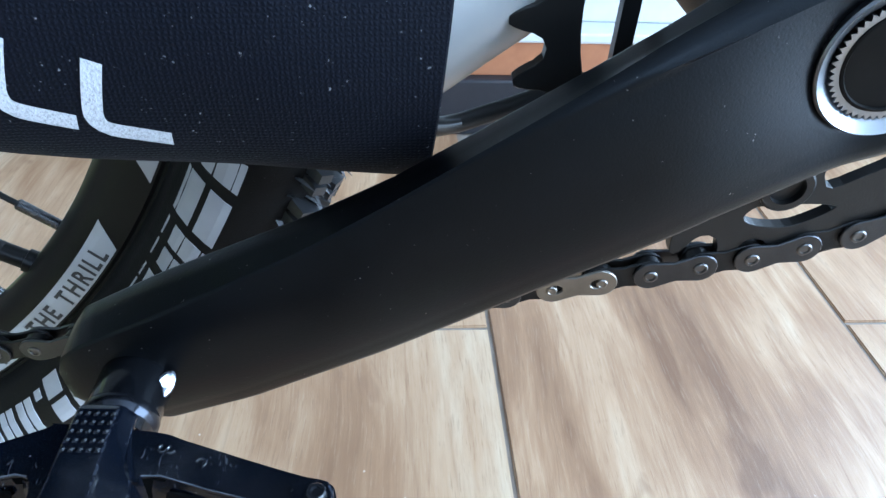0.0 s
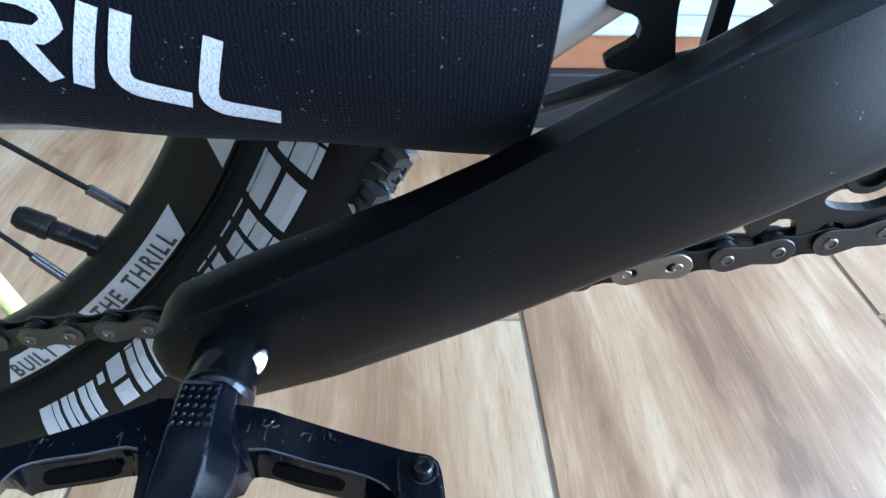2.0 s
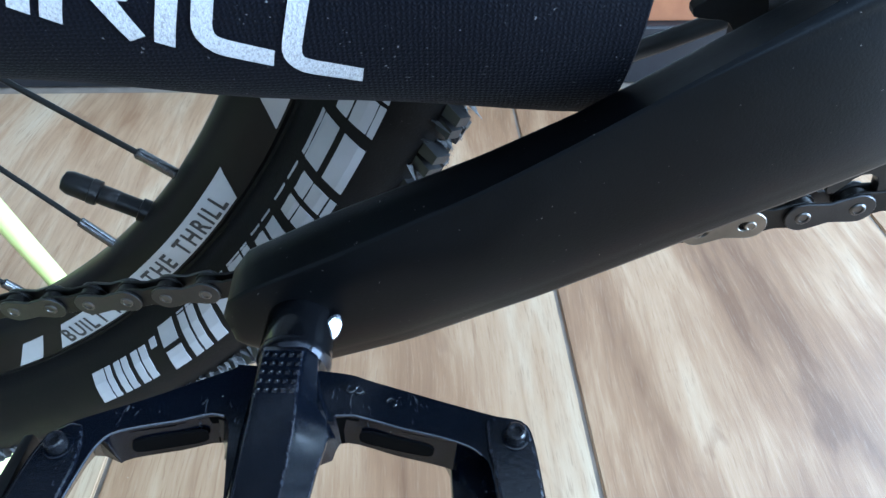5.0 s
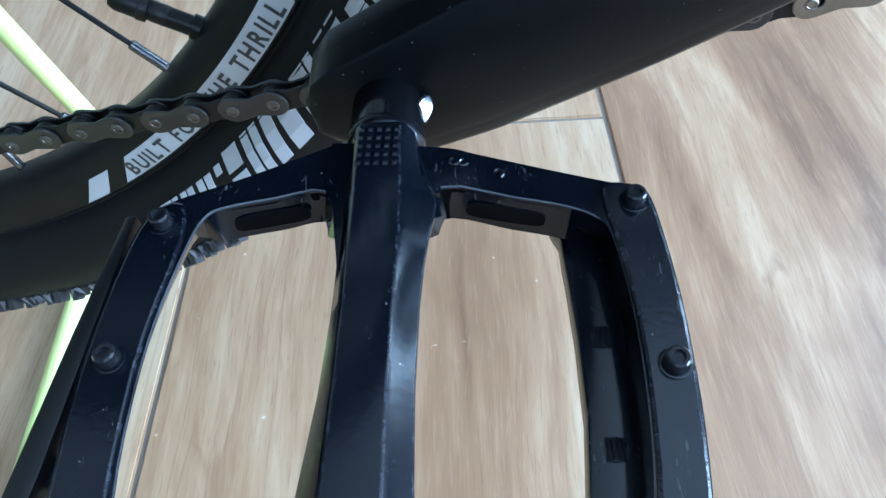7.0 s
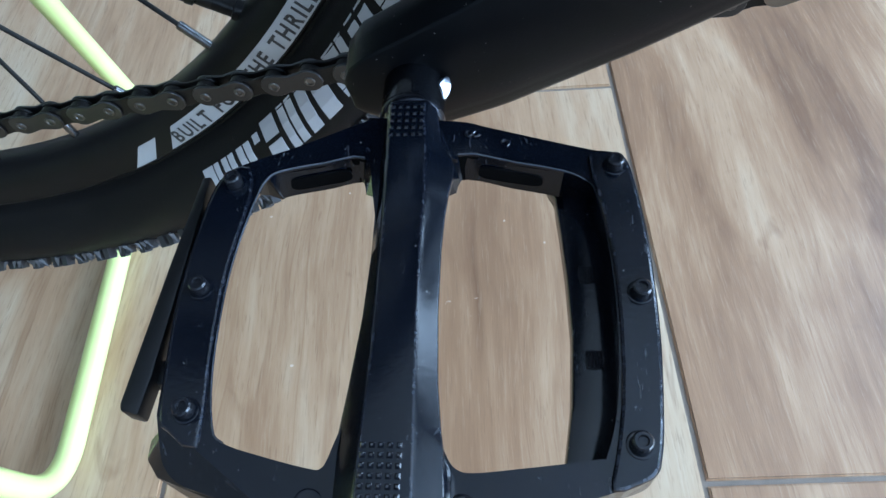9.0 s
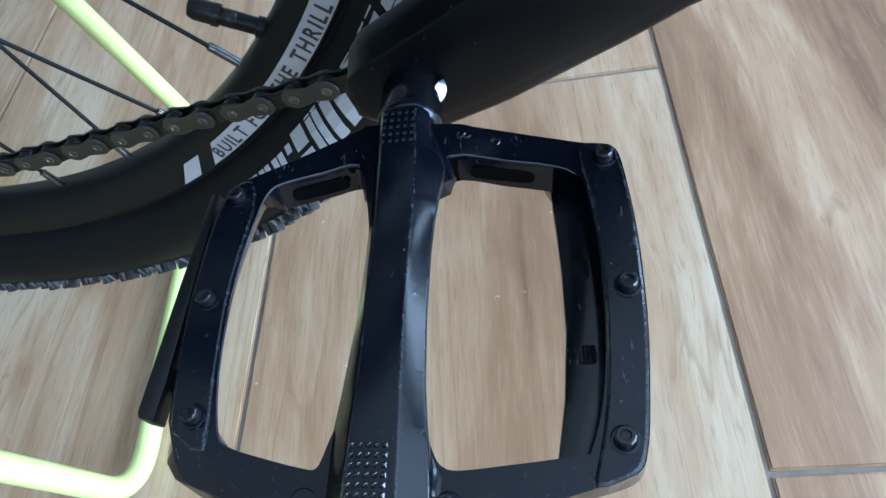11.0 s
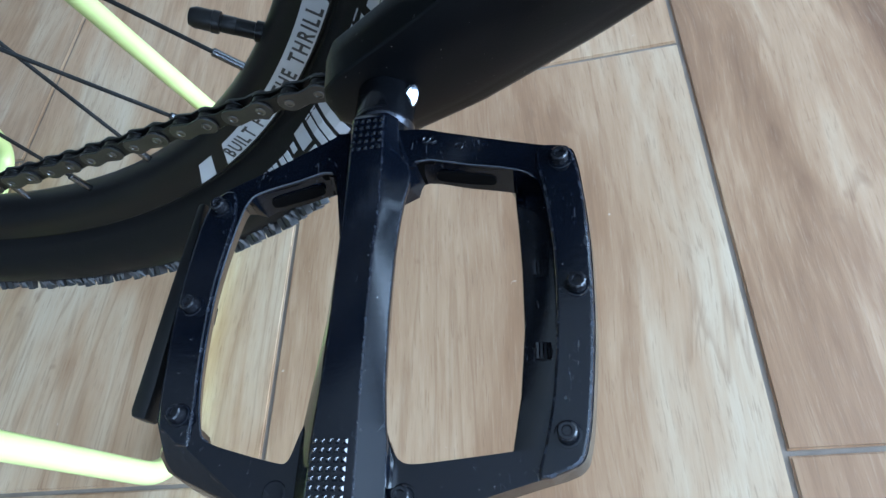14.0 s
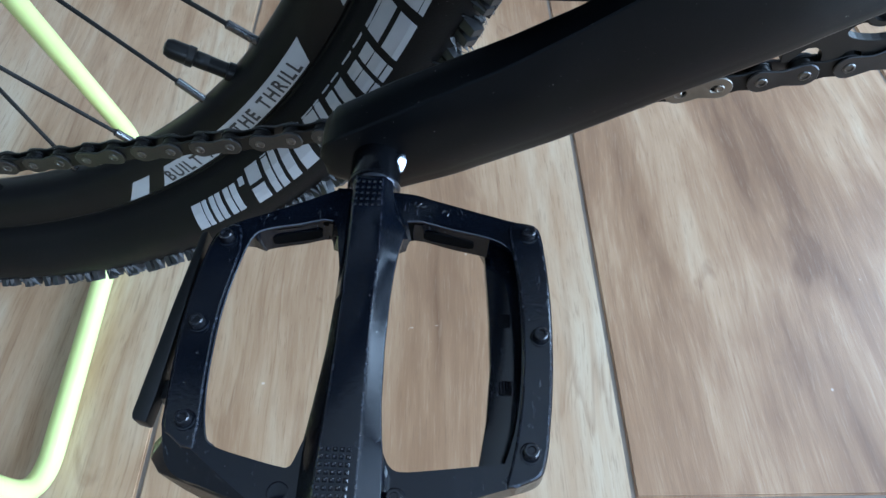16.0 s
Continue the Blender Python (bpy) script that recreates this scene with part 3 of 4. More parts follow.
stem = part("valve_stem", bm, "rim_black", wheel, "dark worn valve stem", smooth=True)
bm = bmesh.new()
tube(bm, [v0 + vd * q for q in (0.0135, 0.0138, 0.0185, 0.0188)], lambda f: 0.0035 if 0.2 < f < 0.8 else 0.0033, 20)
part("worn_band", bm, "chain_dark", stem, "bare metal band on the valve stem", smooth=True)
bm = bmesh.new()
across = vd.cross(Vector((0, 1, 0))).normalized()
rings = []
for at, rad in ((0.0195, 3.9), (0.0198, 4.4), (0.0225, 4.5), (0.0227, 4.2), (0.029, 4.15), (0.0312, 3.3), (0.0319, 1.2)):
    rings.append([v0 + vd * at + rad / 1000 * (math.cos(q) * across + math.sin(q) * Vector((0, 1, 0))) * (1.0 if k % 2 else 0.965) for k, q in ((k, 2 * math.pi * k / 36) for k in range(36))])
loft(bm, rings)
part("valve_cap", bm, "plastic_black", wheel, "ribbed black valve cap", smooth=True)

# --- chain stays
def stay_centre(x):
    k = (38 - x) / 118
    return 48 + 14 * k, 311 + 14 * k


for sgn in (1, -1):
    bm = bmesh.new()
    rings = []
    for x, out, z, r, high in ((100, 22, 362, 10, 22), (84, 25, 351, 11, 22), (70, 29, 341, 11.5, 22), (57, 33, 331.5, 12, 21.5), (48, 36, 325.5, 12, 21), (39, 39.5, 319, 12, 20), (30, 43, 315, 12, 18), (15, 48.5, 314, 11.5, 16), (0, 52, 316, 11, 14), (-40, 57, 320, 10, 12), (-100, 63, 328, 10, 11), (-160, 68, 342, 9.5, 10), (-220, 70, 362, 9, 10), (-275, 70, 386, 8, 9), (-297, 70, 398, 8, 9)):
        rings.append([V(x, sgn * out + r * math.cos(q), z + high * math.sin(q)) for q in (2 * math.pi * i / 32 for i in range(32))])
    loft(bm, rings)
    part("chainstay", bm, "frame_white", bicycle, "glossy white painted chain stay", smooth=True)
bm = bmesh.new()
tube(bm, [V(*p) for p in ((104, 18, 300.5), (86, 21, 296.6), (72, 22, 293.2), (56, 25, 287.9), (44, 28, 284.8), (39, 33, 286.5), (34, 39, 290), (24, 44, 293), (0, 50, 297))], 0.0024, 14)
part("cable_housing", bm, "plastic_black", bicycle, "black gear cable housing below the stay", smooth=True)

SW, SH = 19.0, 26.0


def pucker(x, q):
    """A pinched fold on the upper flank of the sleeve."""
    near = math.exp(-(((q - 0.95) / 0.28) ** 2))
    return near * (1.3 * math.exp(-(((x - 9) / 2.6) ** 2)) - 1.6 * math.exp(-(((x - 4.5) / 2.0) ** 2)) + 1.2 * math.exp(-((x / 2.6) ** 2)))


bm = bmesh.new()
rings = []
xs = [38.6, 38.2, 36.5, 30, 24] + [18 - 1.5 * k for k in range(16)] + [-8, -12] + [-20 - 10 * k for k in range(14)] + [-151, -152.5]
for inner_skin in (False, True):
    row = xs[::-1] if inner_skin else xs
    for x in row:
        cs, cz = stay_centre(x)
        ring = []
        for i in range(72):
            q = 2 * math.pi * i / 72
            wob = 0.35 * math.sin(3 * q + x * 0.05) + 0.3 * math.sin(0.11 * x + q)
            edge = 0.5 if x > 38.3 else 0.0
            wob += pucker(x, q)
            off = (-2.6 if inner_skin else -edge) + wob
            ring.append(V(x + 2.4 * math.sin(q) * (1 if x > 25 else 0), cs + (SW + off) * math.cos(q), cz + (SH + off) * math.sin(q)))
        rings.append(ring)
loft(bm, rings, caps=False, closed=True)
sleeve = part("chainstay_protector", bm, "neoprene", bicycle, "dark navy neoprene chain stay sleeve with silver print", smooth=True)


def on_sleeve(x, dz, lift=0.25):
    """The outer face of the sleeve at a place along it and a height from its middle."""
    cs, cz = stay_centre(x)
    dz = max(-SH * 0.97, min(SH * 0.97, dz))
    q = math.asin(dz / SH)
    wob = 0.35 * math.sin(3 * q + x * 0.05) + 0.3 * math.sin(0.11 * x + q)
    return V(x, cs + (SW + wob + lift) * math.cos(q), cz + (SH + wob + lift) * math.sin(q))


def stroke(bm, pts, widths, steps=7):
    """A band of print on the sleeve along a line of (along, height)."""
    line = []
    for (p, w0), (q, w1) in zip(zip(pts, widths), zip(pts[1:], widths[1:])):
        line += [(p[0] + (q[0] - p[0]) * t, p[1] + (q[1] - p[1]) * t, w0 + (w1 - w0) * t) for t in (k / steps for k in range(steps))]
    line.append((*pts[-1], widths[-1]))
    rows = []
    for i, (x, h, w) in enumerate(line):
        a, b = line[max(0, i - 1)], line[min(len(line) - 1, i + 1)]
        d = Vector((b[0] - a[0], b[1] - a[1])).normalized()
        nx, nh = -d.y * w / 2, d.x * w / 2
        rows.append([bm.verts.new(on_sleeve(x + nx * f, h + nh * f)) for f in (-1, -0.33, 0.33, 1)])
    for r0, r1 in zip(rows, rows[1:]):
        for k in range(3):
            bm.faces.new((r0[k], r0[k + 1], r1[k + 1], r1[k]))
    bmesh.ops.recalc_face_normals(bm, faces=bm.faces)


def corner(a, b, c, r, n=5):
    """Points of a line from a round the corner b to c."""
    a, b, c = Vector(a), Vector(b), Vector(c)
    p, q = b + (a - b).normalized() * r, b + (c - b).normalized() * r
    mid = [(1 - t) ** 2 * p + 2 * t * (1 - t) * b + t * t * q for t in (k / n for k in range(n + 1))]
    return [tuple(v) for v in [a, *mid, c]]


bars = [
    ([(-34.9, 0.8), (-39.5, -13.4)], [3.0, 3.0]),
    (corner((-30.3, 0.1), (-33.9, -12.6), (-23.2, -15.2), 4), [3.1] * 2 + [3.2] * 3 + [3.4] * 3),
    (corner((-17.2, -2.7), (-20.9, -16.2), (-9.0, -18.2), 4), [3.1] * 2 + [3.2] * 3 + [3.4] * 3),
    ([(-53.8, 4.0), (-58.8, -9.4)], [3.0, 3.0]),
    ([(-54.8, -10.6), (-51.0, -0.5), (-48.6, 1.4), (-44.5, 1.1), (-41.2, -0.4), (-40.7, -2.9), (-43.2, -4.9), (-50.6, -4.6)], [3.0, 3.0, 3.1, 3.1, 3.1, 3.0, 3.0, 3.0]),
    ([(-46.4, -5.6), (-43.2, -12.6)], [3.4, 2.9]),
    ([(-66.5, 7.5), (-71.5, -6.0)], [3.0, 3.0]),
    ([(-69.0, 0.0), (-56.3, -2.3)], [3.0, 3.0]),
    ([(-84.0, 8.4), (-71.5, 7.8)], [3.0, 3.0]),
    ([(-78.5, 7.0), (-82.5, -3.0)], [3.0, 3.0]),
]
for pts, ws in bars:
    bm = bmesh.new()
    stroke(bm, [(x - 0.7, h + 3.9 + 1.0 * (38 - x) / 118) for x, h in pts], ws)
    part("print_stroke", bm, "silver_print", sleeve, "cracked silver printed bar")

# --- bottom bracket, chain ring, chain
bm = bmesh.new()
turned(bm, BB, [(16, -46), (21, -44), (21, 33), (19, 36), (12, 36), (12, 62)], 40)
part("bottom_bracket", bm, "ring_black", bicycle, "black bottom bracket shell", smooth=True)

TEETH, PITCH_R, CS = 30, 60.8, 44.0
V0 = 189.3


def tooth_outline():
    pts = []
    for k in range(TEETH):
        a = V0 + 12 * k
        for da, r in ((-2.1, 57.6), (0, 56.9), (2.1, 57.6), (3.3, 59.4), (3.9, 61.4), (4.7, 63.4), (5.3, 64.4), (6.7, 64.4), (7.3, 63.4), (8.1, 61.4), (8.7, 59.4)):
            pts.append((math.cos(radians(a + da)) * r, math.sin(radians(a + da)) * r))
    return pts


holes = [[(15 * math.cos(2 * math.pi * k / 32), 15 * math.sin(2 * math.pi * k / 32)) for k in range(32)]]
for k in range(4):
    a = -82 + 90 * k
    if k < 3:
        holes.append(smooth_loop([(q * math.cos(radians(b)), q * math.sin(radians(b))) for q, b in ((50.4, a - 10), (47.0, a - 7), (47.6, a), (46.9, a + 4), (50.2, a + 15), (52.6, a + 8), (53.6, a + 2), (52.6, a - 6))], 3))
    b0, b1 = (12, 78) if k < 2 else (12, 52) if k == 2 else (30, 78)
    holes.append(smooth_loop([(q * math.cos(radians(a + b0 + (b1 - b0) * f)), q * math.sin(radians(a + b0 + (b1 - b0) * f))) for q, f in ((43, 0), (43.6, 0.15), (44.5, 0.5), (43.6, 0.85), (41, 1), (30, 0.94), (24, 0.76), (23, 0.5), (24, 0.24), (32, 0.03))], 3))
# the straight thin arm at the rear lies between two openings
holes.append([(50 * math.cos(radians(b)), 50 * math.sin(radians(b))) for b in range(156, 207, 5)] + [(-43.5, -21), (-42.4, -19), (-42.4, 17), (-43.5, 19)])
holes.append(smooth_loop([(-38.2, -15), (-38.2, 13), (-32, 14), (-26, 10), (-25, 0), (-26, -12), (-32, -17)], 3))
bm = bmesh.new()
slab(bm, [tooth_outline()] + holes, lambda x, y, h: V(BB[0] + x, CS + h, BB[1] + y), -1.7, 1.7)
soften(bm, 0.00035, 50, 1)
ring = part("chainring", bm, "ring_black", bicycle, "black toothed single chain ring")
for k in range(3):
    a = -83 + 90 * k
    c = polar(41.0, a, BB)
    bm = bmesh.new()
    turned(bm, c, [(6.4, CS + 1.6), (6.4, CS + 3.0), (5.9, CS + 3.4), (4.2, CS + 3.4), (4.0, CS + 1.2), (0.4, CS + 1.1)], 24)
    part("ring_bolt", bm, "ring_black", ring, "black chain ring bolt", smooth=True)


def run_z(x):
    return 228.6 + 0.2255 * x + 0.0002216 * x * x - max(0.0, -130 - x) * 0.05


def run_s(x):
    return CS - max(0.0, 100 - x) * 0.026


pins = []
a = V0 + 96
for k in range(14, 0, -1):
    x, z = polar(PITCH_R, a + 12 * k, BB)
    pins.append((x, CS, z))
x, z = polar(PITCH_R, a, BB)
pins.append((x, CS, z))
first_run = len(pins) - 1
px = x
py = z
for k in range(40):
    t = px - 12.7
    for _ in range(12):
        d = math.hypot(px - t, py - run_z(t))
        t += (d - 12.7) * 0.9
    px, py = t, run_z(t)
    pins.append((px, run_s(px), py))
top = pins[0]
upper = []
for k in range(1, 26):
    upper.append((top[0] - 12.7 * k * 0.985, CS - 0.02 * 12.7 * k, top[2] + 12.7 * k * 0.17))
pins = upper[::-1] + pins
shift = first_run + len(upper)


def plate_outline(r, waist):
    pts = []
    for cx, a0 in ((6.35, -100), (-6.35, 80)):
        for k in range(11):
            q = radians(a0 + 20 * k)
            pts.append((cx + r * math.cos(q), r * math.sin(q)))
        pts.append((0.0, waist if a0 < 0 else -waist))
    return pts


def plates(bm, offset, r, waist, thick):
    for sgn in (1, -1):
        slab(bm, [plate_outline(r, waist)], lambda x, y, h: Vector((x, -h, y)) / 1000, sgn * offset, sgn * (offset + thick))


def round_at(bm, cx, r, s0, s1, sides=16, dish=0.0):
    rings = [[Vector((cx + q * math.cos(t), -s, q * math.sin(t))) / 1000 for t in (2 * math.pi * k / sides for k in range(sides))] for q, s in ((r, s0), (r, s1 - 0.25), (r - 0.3, s1), (r * 0.62, s1), (r * 0.55, s1 - dish))]
    loft(bm, rings)


bm = bmesh.new()
plates(bm, 2.15, 4.35, 3.1, 0.95)
soften(bm, 0.00022, 50, 1)
plate_faces = set(bm.faces)
for cx in (-6.35, 6.35):
    round_at(bm, cx, 1.85, -3.4, 3.55, dish=0.35)
for face in bm.faces:
    face.material_index = 0 if face in plate_faces else 1
outer_link = part("outer_link", bm, "chain_steel", data_only=True, smooth=True, edges="pin_bright")
bm = bmesh.new()
plates(bm, 1.15, 4.3, 3.3, 0.95)
soften(bm, 0.00022, 50, 1)
for cx in (-6.35, 6.35):
    rings = [[Vector((cx + q * math.cos(t), -s, q * math.sin(t))) / 1000 for t in (2 * math.pi * k / 20 for k in range(20))] for q, s in ((3.6, -1.2), (3.85, -1.0), (3.85, 1.0), (3.6, 1.2))]
    loft(bm, rings)
inner_link = part("inner_link", bm, "chain_dark", data_only=True, smooth=True)
bm = bmesh.new()
slot = [(5.6 + 1.9 * math.cos(q), 1.5 * math.sin(q)) for q in (2 * math.pi * k / 16 for k in range(16))]
slot2 = [(-5.6 + 1.9 * math.cos(q), 1.5 * math.sin(q)) for q in (2 * math.pi * k / 16 for k in range(16))]
slab(bm, [plate_outline(4.35, 3.2), slot, slot2], lambda x, y, h: Vector((x, -h, y)) / 1000, 2.15, 3.1)
slab(bm, [plate_outline(4.35, 3.2)], lambda x, y, h: Vector((x, -h, y)) / 1000, -3.1, -2.15)
soften(bm, 0.00022, 50, 1)
for cx in (-6.6, 6.6):
    round_at(bm, cx, 1.55, -3.4, 3.5, dish=0.1)
quick_link = part("quick_link", bm, "link_gold", data_only=True, smooth=True)

chain = None
for i in range(len(pins) - 1):
    p, q = V(*pins[i]), V(*pins[i + 1])
    d = (p - q).normalized()
    side = Vector((0, 1, 0))
    side = (side - d * side.dot(d)).normalized()
    m = Matrix((d, side, d.cross(side))).transposed().to_4x4()
    m.translation = (p + q) / 2
    k = i - shift
    kind = k % 2
    me, name, label = (outer_link, "outer_link", "") if kind == 0 else (inner_link, "inner_link", "")
    if k == 4:
        me, name, label = quick_link, "quick_link", "pale gold quick link with slotted holes"
    if chain is None:
        chain = link_part("chain", me, bicycle, "grey steel roller chain", m)
        base_inv = m.inverted()
    else:
        link_part(name, me, chain, label, base_inv @ m)

# --- crank arm
ax, bbv = Vector(AXLE), Vector(BB)
DU = (bbv - ax).normalized()
DV = Vector((-DU.y, DU.x))
CL = (bbv - ax).length


def crank_pt(u, v, s):
    p = ax + DU * u + DV * v
    return V(p.x, s, p.y)


def lerp_table(table, u):
    for (u0, *a), (u1, *b) in zip(table, table[1:]):
        if u <= u1:
            t = max(0.0, min(1.0, (u - u0) / (u1 - u0)))
            return [p + (q - p) * t for p, q in zip(a, b)]
    return table[-1][1:]


def dish(u, v):
    """How far the face falls away towards the spindle, with the hole for it in the middle."""
    r = math.hypot(u - 160, v)
    return max(0.0, 58.0 - max(13.2, r)) ** 2 * 0.0046 + max(0.0, 12.8 - r) * 2.6


def belly(f):
    """The front face is convex: how far it falls back from its crest, from the ridge (0) to the lower edge (1)."""
    g = (f - 0.5) / 0.5
    return 1.8 * abs(g) ** 2.4 if g < 0 else 2.6 * g**2.1


# u, ridge height, back top height, bottom, front, thickness
CRANK = [(-17.5, 3, 3, -4, 80.0, 12), (-16, 8, 8.5, -9, 80.6, 13), (-12, 11.4, 12.5, -14, 81.0, 13.5), (-6, 12.6, 15.5, -17.6, 81.0, 13.5), (15, 12.2, 16, -20.5, 79.9, 13.2), (50, 13, 14.6, -21.2, 78.2, 13), (70, 15, 15, -20.4, 77.4, 13), (90, 17.7, 16.8, -19.2, 76.8, 13.5), (110, 20, 18.8, -18.4, 76.2, 14), (126, 21.8, 20.6, -18.0, 76.4, 15), (150, 22.4, 22.6, -19.6, 76.8, 20), (158, 22.4, 23, -20.8, 77, 21), (167, 21, 21.5, -20.3, 77, 21), (174, 16.5, 17, -16.5, 77, 21), (179, 9, 9, -9, 76, 20), (181, 3, 3, -3, 75, 19)]
bm = bmesh.new()
rings = []
us = [-17.5, -17.1, -16, -14.3, -12, -9, -6, -2, 2, 8] + [12 + 4.5 * k for k in range(30)] + [144.5 + 2 * k for k in range(16)] + [176, 177.5, 179, 180.4, 181]
for u in us:
    rv, tv, bv, sf, th = lerp_table(CRANK, u)
    bv -= 1.2
    sb = sf - th
    ring = []
    blend = max(0.0, min(1.0, (u - 85) / 70))
    soft = 0.13 + 0.87 * blend * blend * (3 - 2 * blend)
    profile = []
    profile += [(tv - 2.0, sb), (tv - 0.5, sb + 0.6), (tv, sb + 2.0)]
    se = sf - belly(0.0)
    profile += [(rv * 0.35 + tv * 0.65, sb + th * 0.45), ((rv + 0.2) * 0.94 + (rv * 0.35 + tv * 0.65) * 0.06, (se - 4.0 * soft - dish(u, rv)) * 0.94 + (sb + th * 0.45) * 0.06), (rv + 0.2, se - 4.0 * soft - dish(u, rv)), (rv - 0.3 * soft, se - 2.6 * soft - dish(u, rv)), (rv - 1.3 * soft, se - 1.2 * soft - dish(u, rv)), (rv - 2.8 * soft, se - 0.3 * soft - dish(u, rv)), (rv - 4.6 * soft, se + 0.3 * soft - dish(u, rv))]
    span = rv - 4.6 * soft - (bv + 5.0)
    for k in (0.35, *range(1, 18)):
        f = k / 18
        vv = rv - 4.6 * soft - span * f
        profile.append((vv, sf - belly(f) - dish(u, vv)))
    sl = sf - belly(1.0) - dish(u, bv + 3)
    profile += [(bv + 5.0, sl - 0.1), (bv + 2.6, sl - 0.7), (bv + 1.0, sl - 1.8), (bv + 0.25, sl - 3.4), (bv, sl - 5.4), (bv + 0.4, sb + 2.0), (bv + 2.0, sb)]
    rings.append([crank_pt(u, v, s) for v, s in profile])
loft(bm, rings)
crank = part("crank_arm", bm, "crank_black", bicycle, "satin black forged crank arm with dust specks", smooth=True)

# the end of the spindle in its splined collar
bm = bmesh.new()
turned(bm, BB, [(13.9, 60), (13.9, 68.4), (13.5, 68.9), (11.1, 67.0), (10.9, 60)], 64)
part("crank_boss", bm, "spline_grey", crank, "bright bevelled rim round the spindle", smooth=True)
bm = bmesh.new()
star = []
for k in range(104):
    q = 2 * math.pi * k / 104
    r = 11.1 if k % 2 else 10.2
    star.append((r * math.cos(q), r * math.sin(q)))
slab(bm, [star, [(8.6 * math.cos(2 * math.pi * k / 48), 8.6 * math.sin(2 * math.pi * k / 48)) for k in range(48)]], lambda x, y, h: V(BB[0] + x, h, BB[1] + y), 58, 67.8)
part("spline_ring", bm, "spline_grey", crank, "bright splined spindle end")
# shallow bore; near-black colour supplies the shade of a deep one
bm = bmesh.new()
turned(bm, BB, [(9.5, 67.6), (9.3, 68.0), (8.8, 68.1), (8.5, 67.7), (8.2, 62), (8.0, 54), (0.4, 53.5)], 40)
part("spindle_bore", bm, "bore_shade", crank, "hollow spindle, the shade of its depth in the colour", smooth=True)
# --- pedal
PX, PZ = -24.0, 247.5  # origin of the pedal's outline, height of its axle


def droop(x, s):
    """The pedal hangs a little towards its outer end and its rear."""
    return 0.8 - 0.05 * (s - 110) + 0.012 * x


def ped(x, s, h):
    d = droop(x, s)
    k = 1 - d / 112
    return V(PX + 25 + (x - 25) * k, 214 - (214 - s) * k, PZ + h + d)


OUT = [(9, 97.0), (16, 99.0), (28, 102.8), (38, 105.8), (43.4, 107.2), (45.6, 109.6), (46.8, 120), (47.4, 133), (47, 150), (45.4, 166), (44.3, 172), (43.2, 174.6), (40.5, 176.2), (34, 178.2), (20, 182.6), (8, 186.6), (-11, 186.6), (-20, 182.8), (-31, 178.8), (-37.5, 176.6), (-40.8, 174.2), (-42.2, 170.4), (-43.6, 157), (-44.8, 142), (-44.4, 126), (-43.4, 116), (-41.5, 111.5), (-38, 108.8), (-26, 103.5), (-12, 96.5), (-10, 95.5)]
WIN_R = [(9.3, 106.6), (22, 109.1), (32, 111.6), (36.4, 114.2), (38.2, 118.5), (39.6, 132), (39.6, 148), (38.2, 162), (35.6, 171.2), (33.5, 172.4), (20, 174.2), (13, 174.9), (10.4, 174.2), (9.0, 172.4), (7.8, 169.4), (4.6, 160), (4.1, 146), (4.3, 132), (6.0, 117)]
WIN_L = [(-11.2, 107.2), (-20, 108.6), (-29.4, 110.8), (-32.2, 113.2), (-33.6, 118), (-35.2, 130), (-35.6, 142), (-34.6, 157), (-32.4, 167.6), (-29.8, 170.6), (-22, 172.9), (-14, 174.7), (-12.2, 174.6), (-11.3, 173.2), (-10.0, 169), (-6.8, 160), (-6.2, 146), (-6.4, 132), (-8.6, 117)]
pedal_bm = bmesh.new()
slab(pedal_bm, [smooth_loop(OUT, 5), smooth_loop(WIN_R, 5), smooth_loop(WIN_L, 5)], ped, -0.4, 6.2)
undersides = list(pedal_bm.verts)[: len(pedal_bm.verts) // 2]
pulled = []
for v in undersides:
    away = Vector((0, 0, 0))
    for e in v.link_edges:
        for face in e.link_faces:
            if abs(face.normal.z) < 0.5:
                away += face.normal
    away.z = 0
    px, ps = v.co.x * 1000 - PX, -v.co.y * 1000
    draft = 0.0002 if ps > 174.2 or px > 41 or px < -40 else -0.0034 if px < -27 and 114 < ps < 166 else 0.0021 if 105 < -v.co.y * 1000 < 113 and abs(v.co.x * 1000 - PX) < 33 else -0.0015
    pulled.append((v, v.co + away.normalized() * draft))
for v, co in pulled:
    v.co = co
# the sloping facet at the rear outer corner
bmesh.ops.bisect_plane(pedal_bm, geom=list(pedal_bm.verts) + list(pedal_bm.edges) + list(pedal_bm.faces), plane_co=ped(-27.5, 176.6, 6.2), plane_no=Vector((-0.557 * 0.66, -0.83 * 0.66, 0.75)), clear_outer=True)
rim_edges = [e for e in pedal_bm.edges if len(e.link_faces) == 1]
bmesh.ops.triangle_fill(pedal_bm, use_beauty=True, edges=rim_edges)
bmesh.ops.recalc_face_normals(pedal_bm, faces=pedal_bm.faces)
soften(pedal_bm, 0.0007, 24, 2, worn=1)
pedal = part("pedal", pedal_bm, "pedal_black", bicycle, "scuffed black alloy platform pedal", smooth=True, edges="worn_glint_edge", sharp=16)

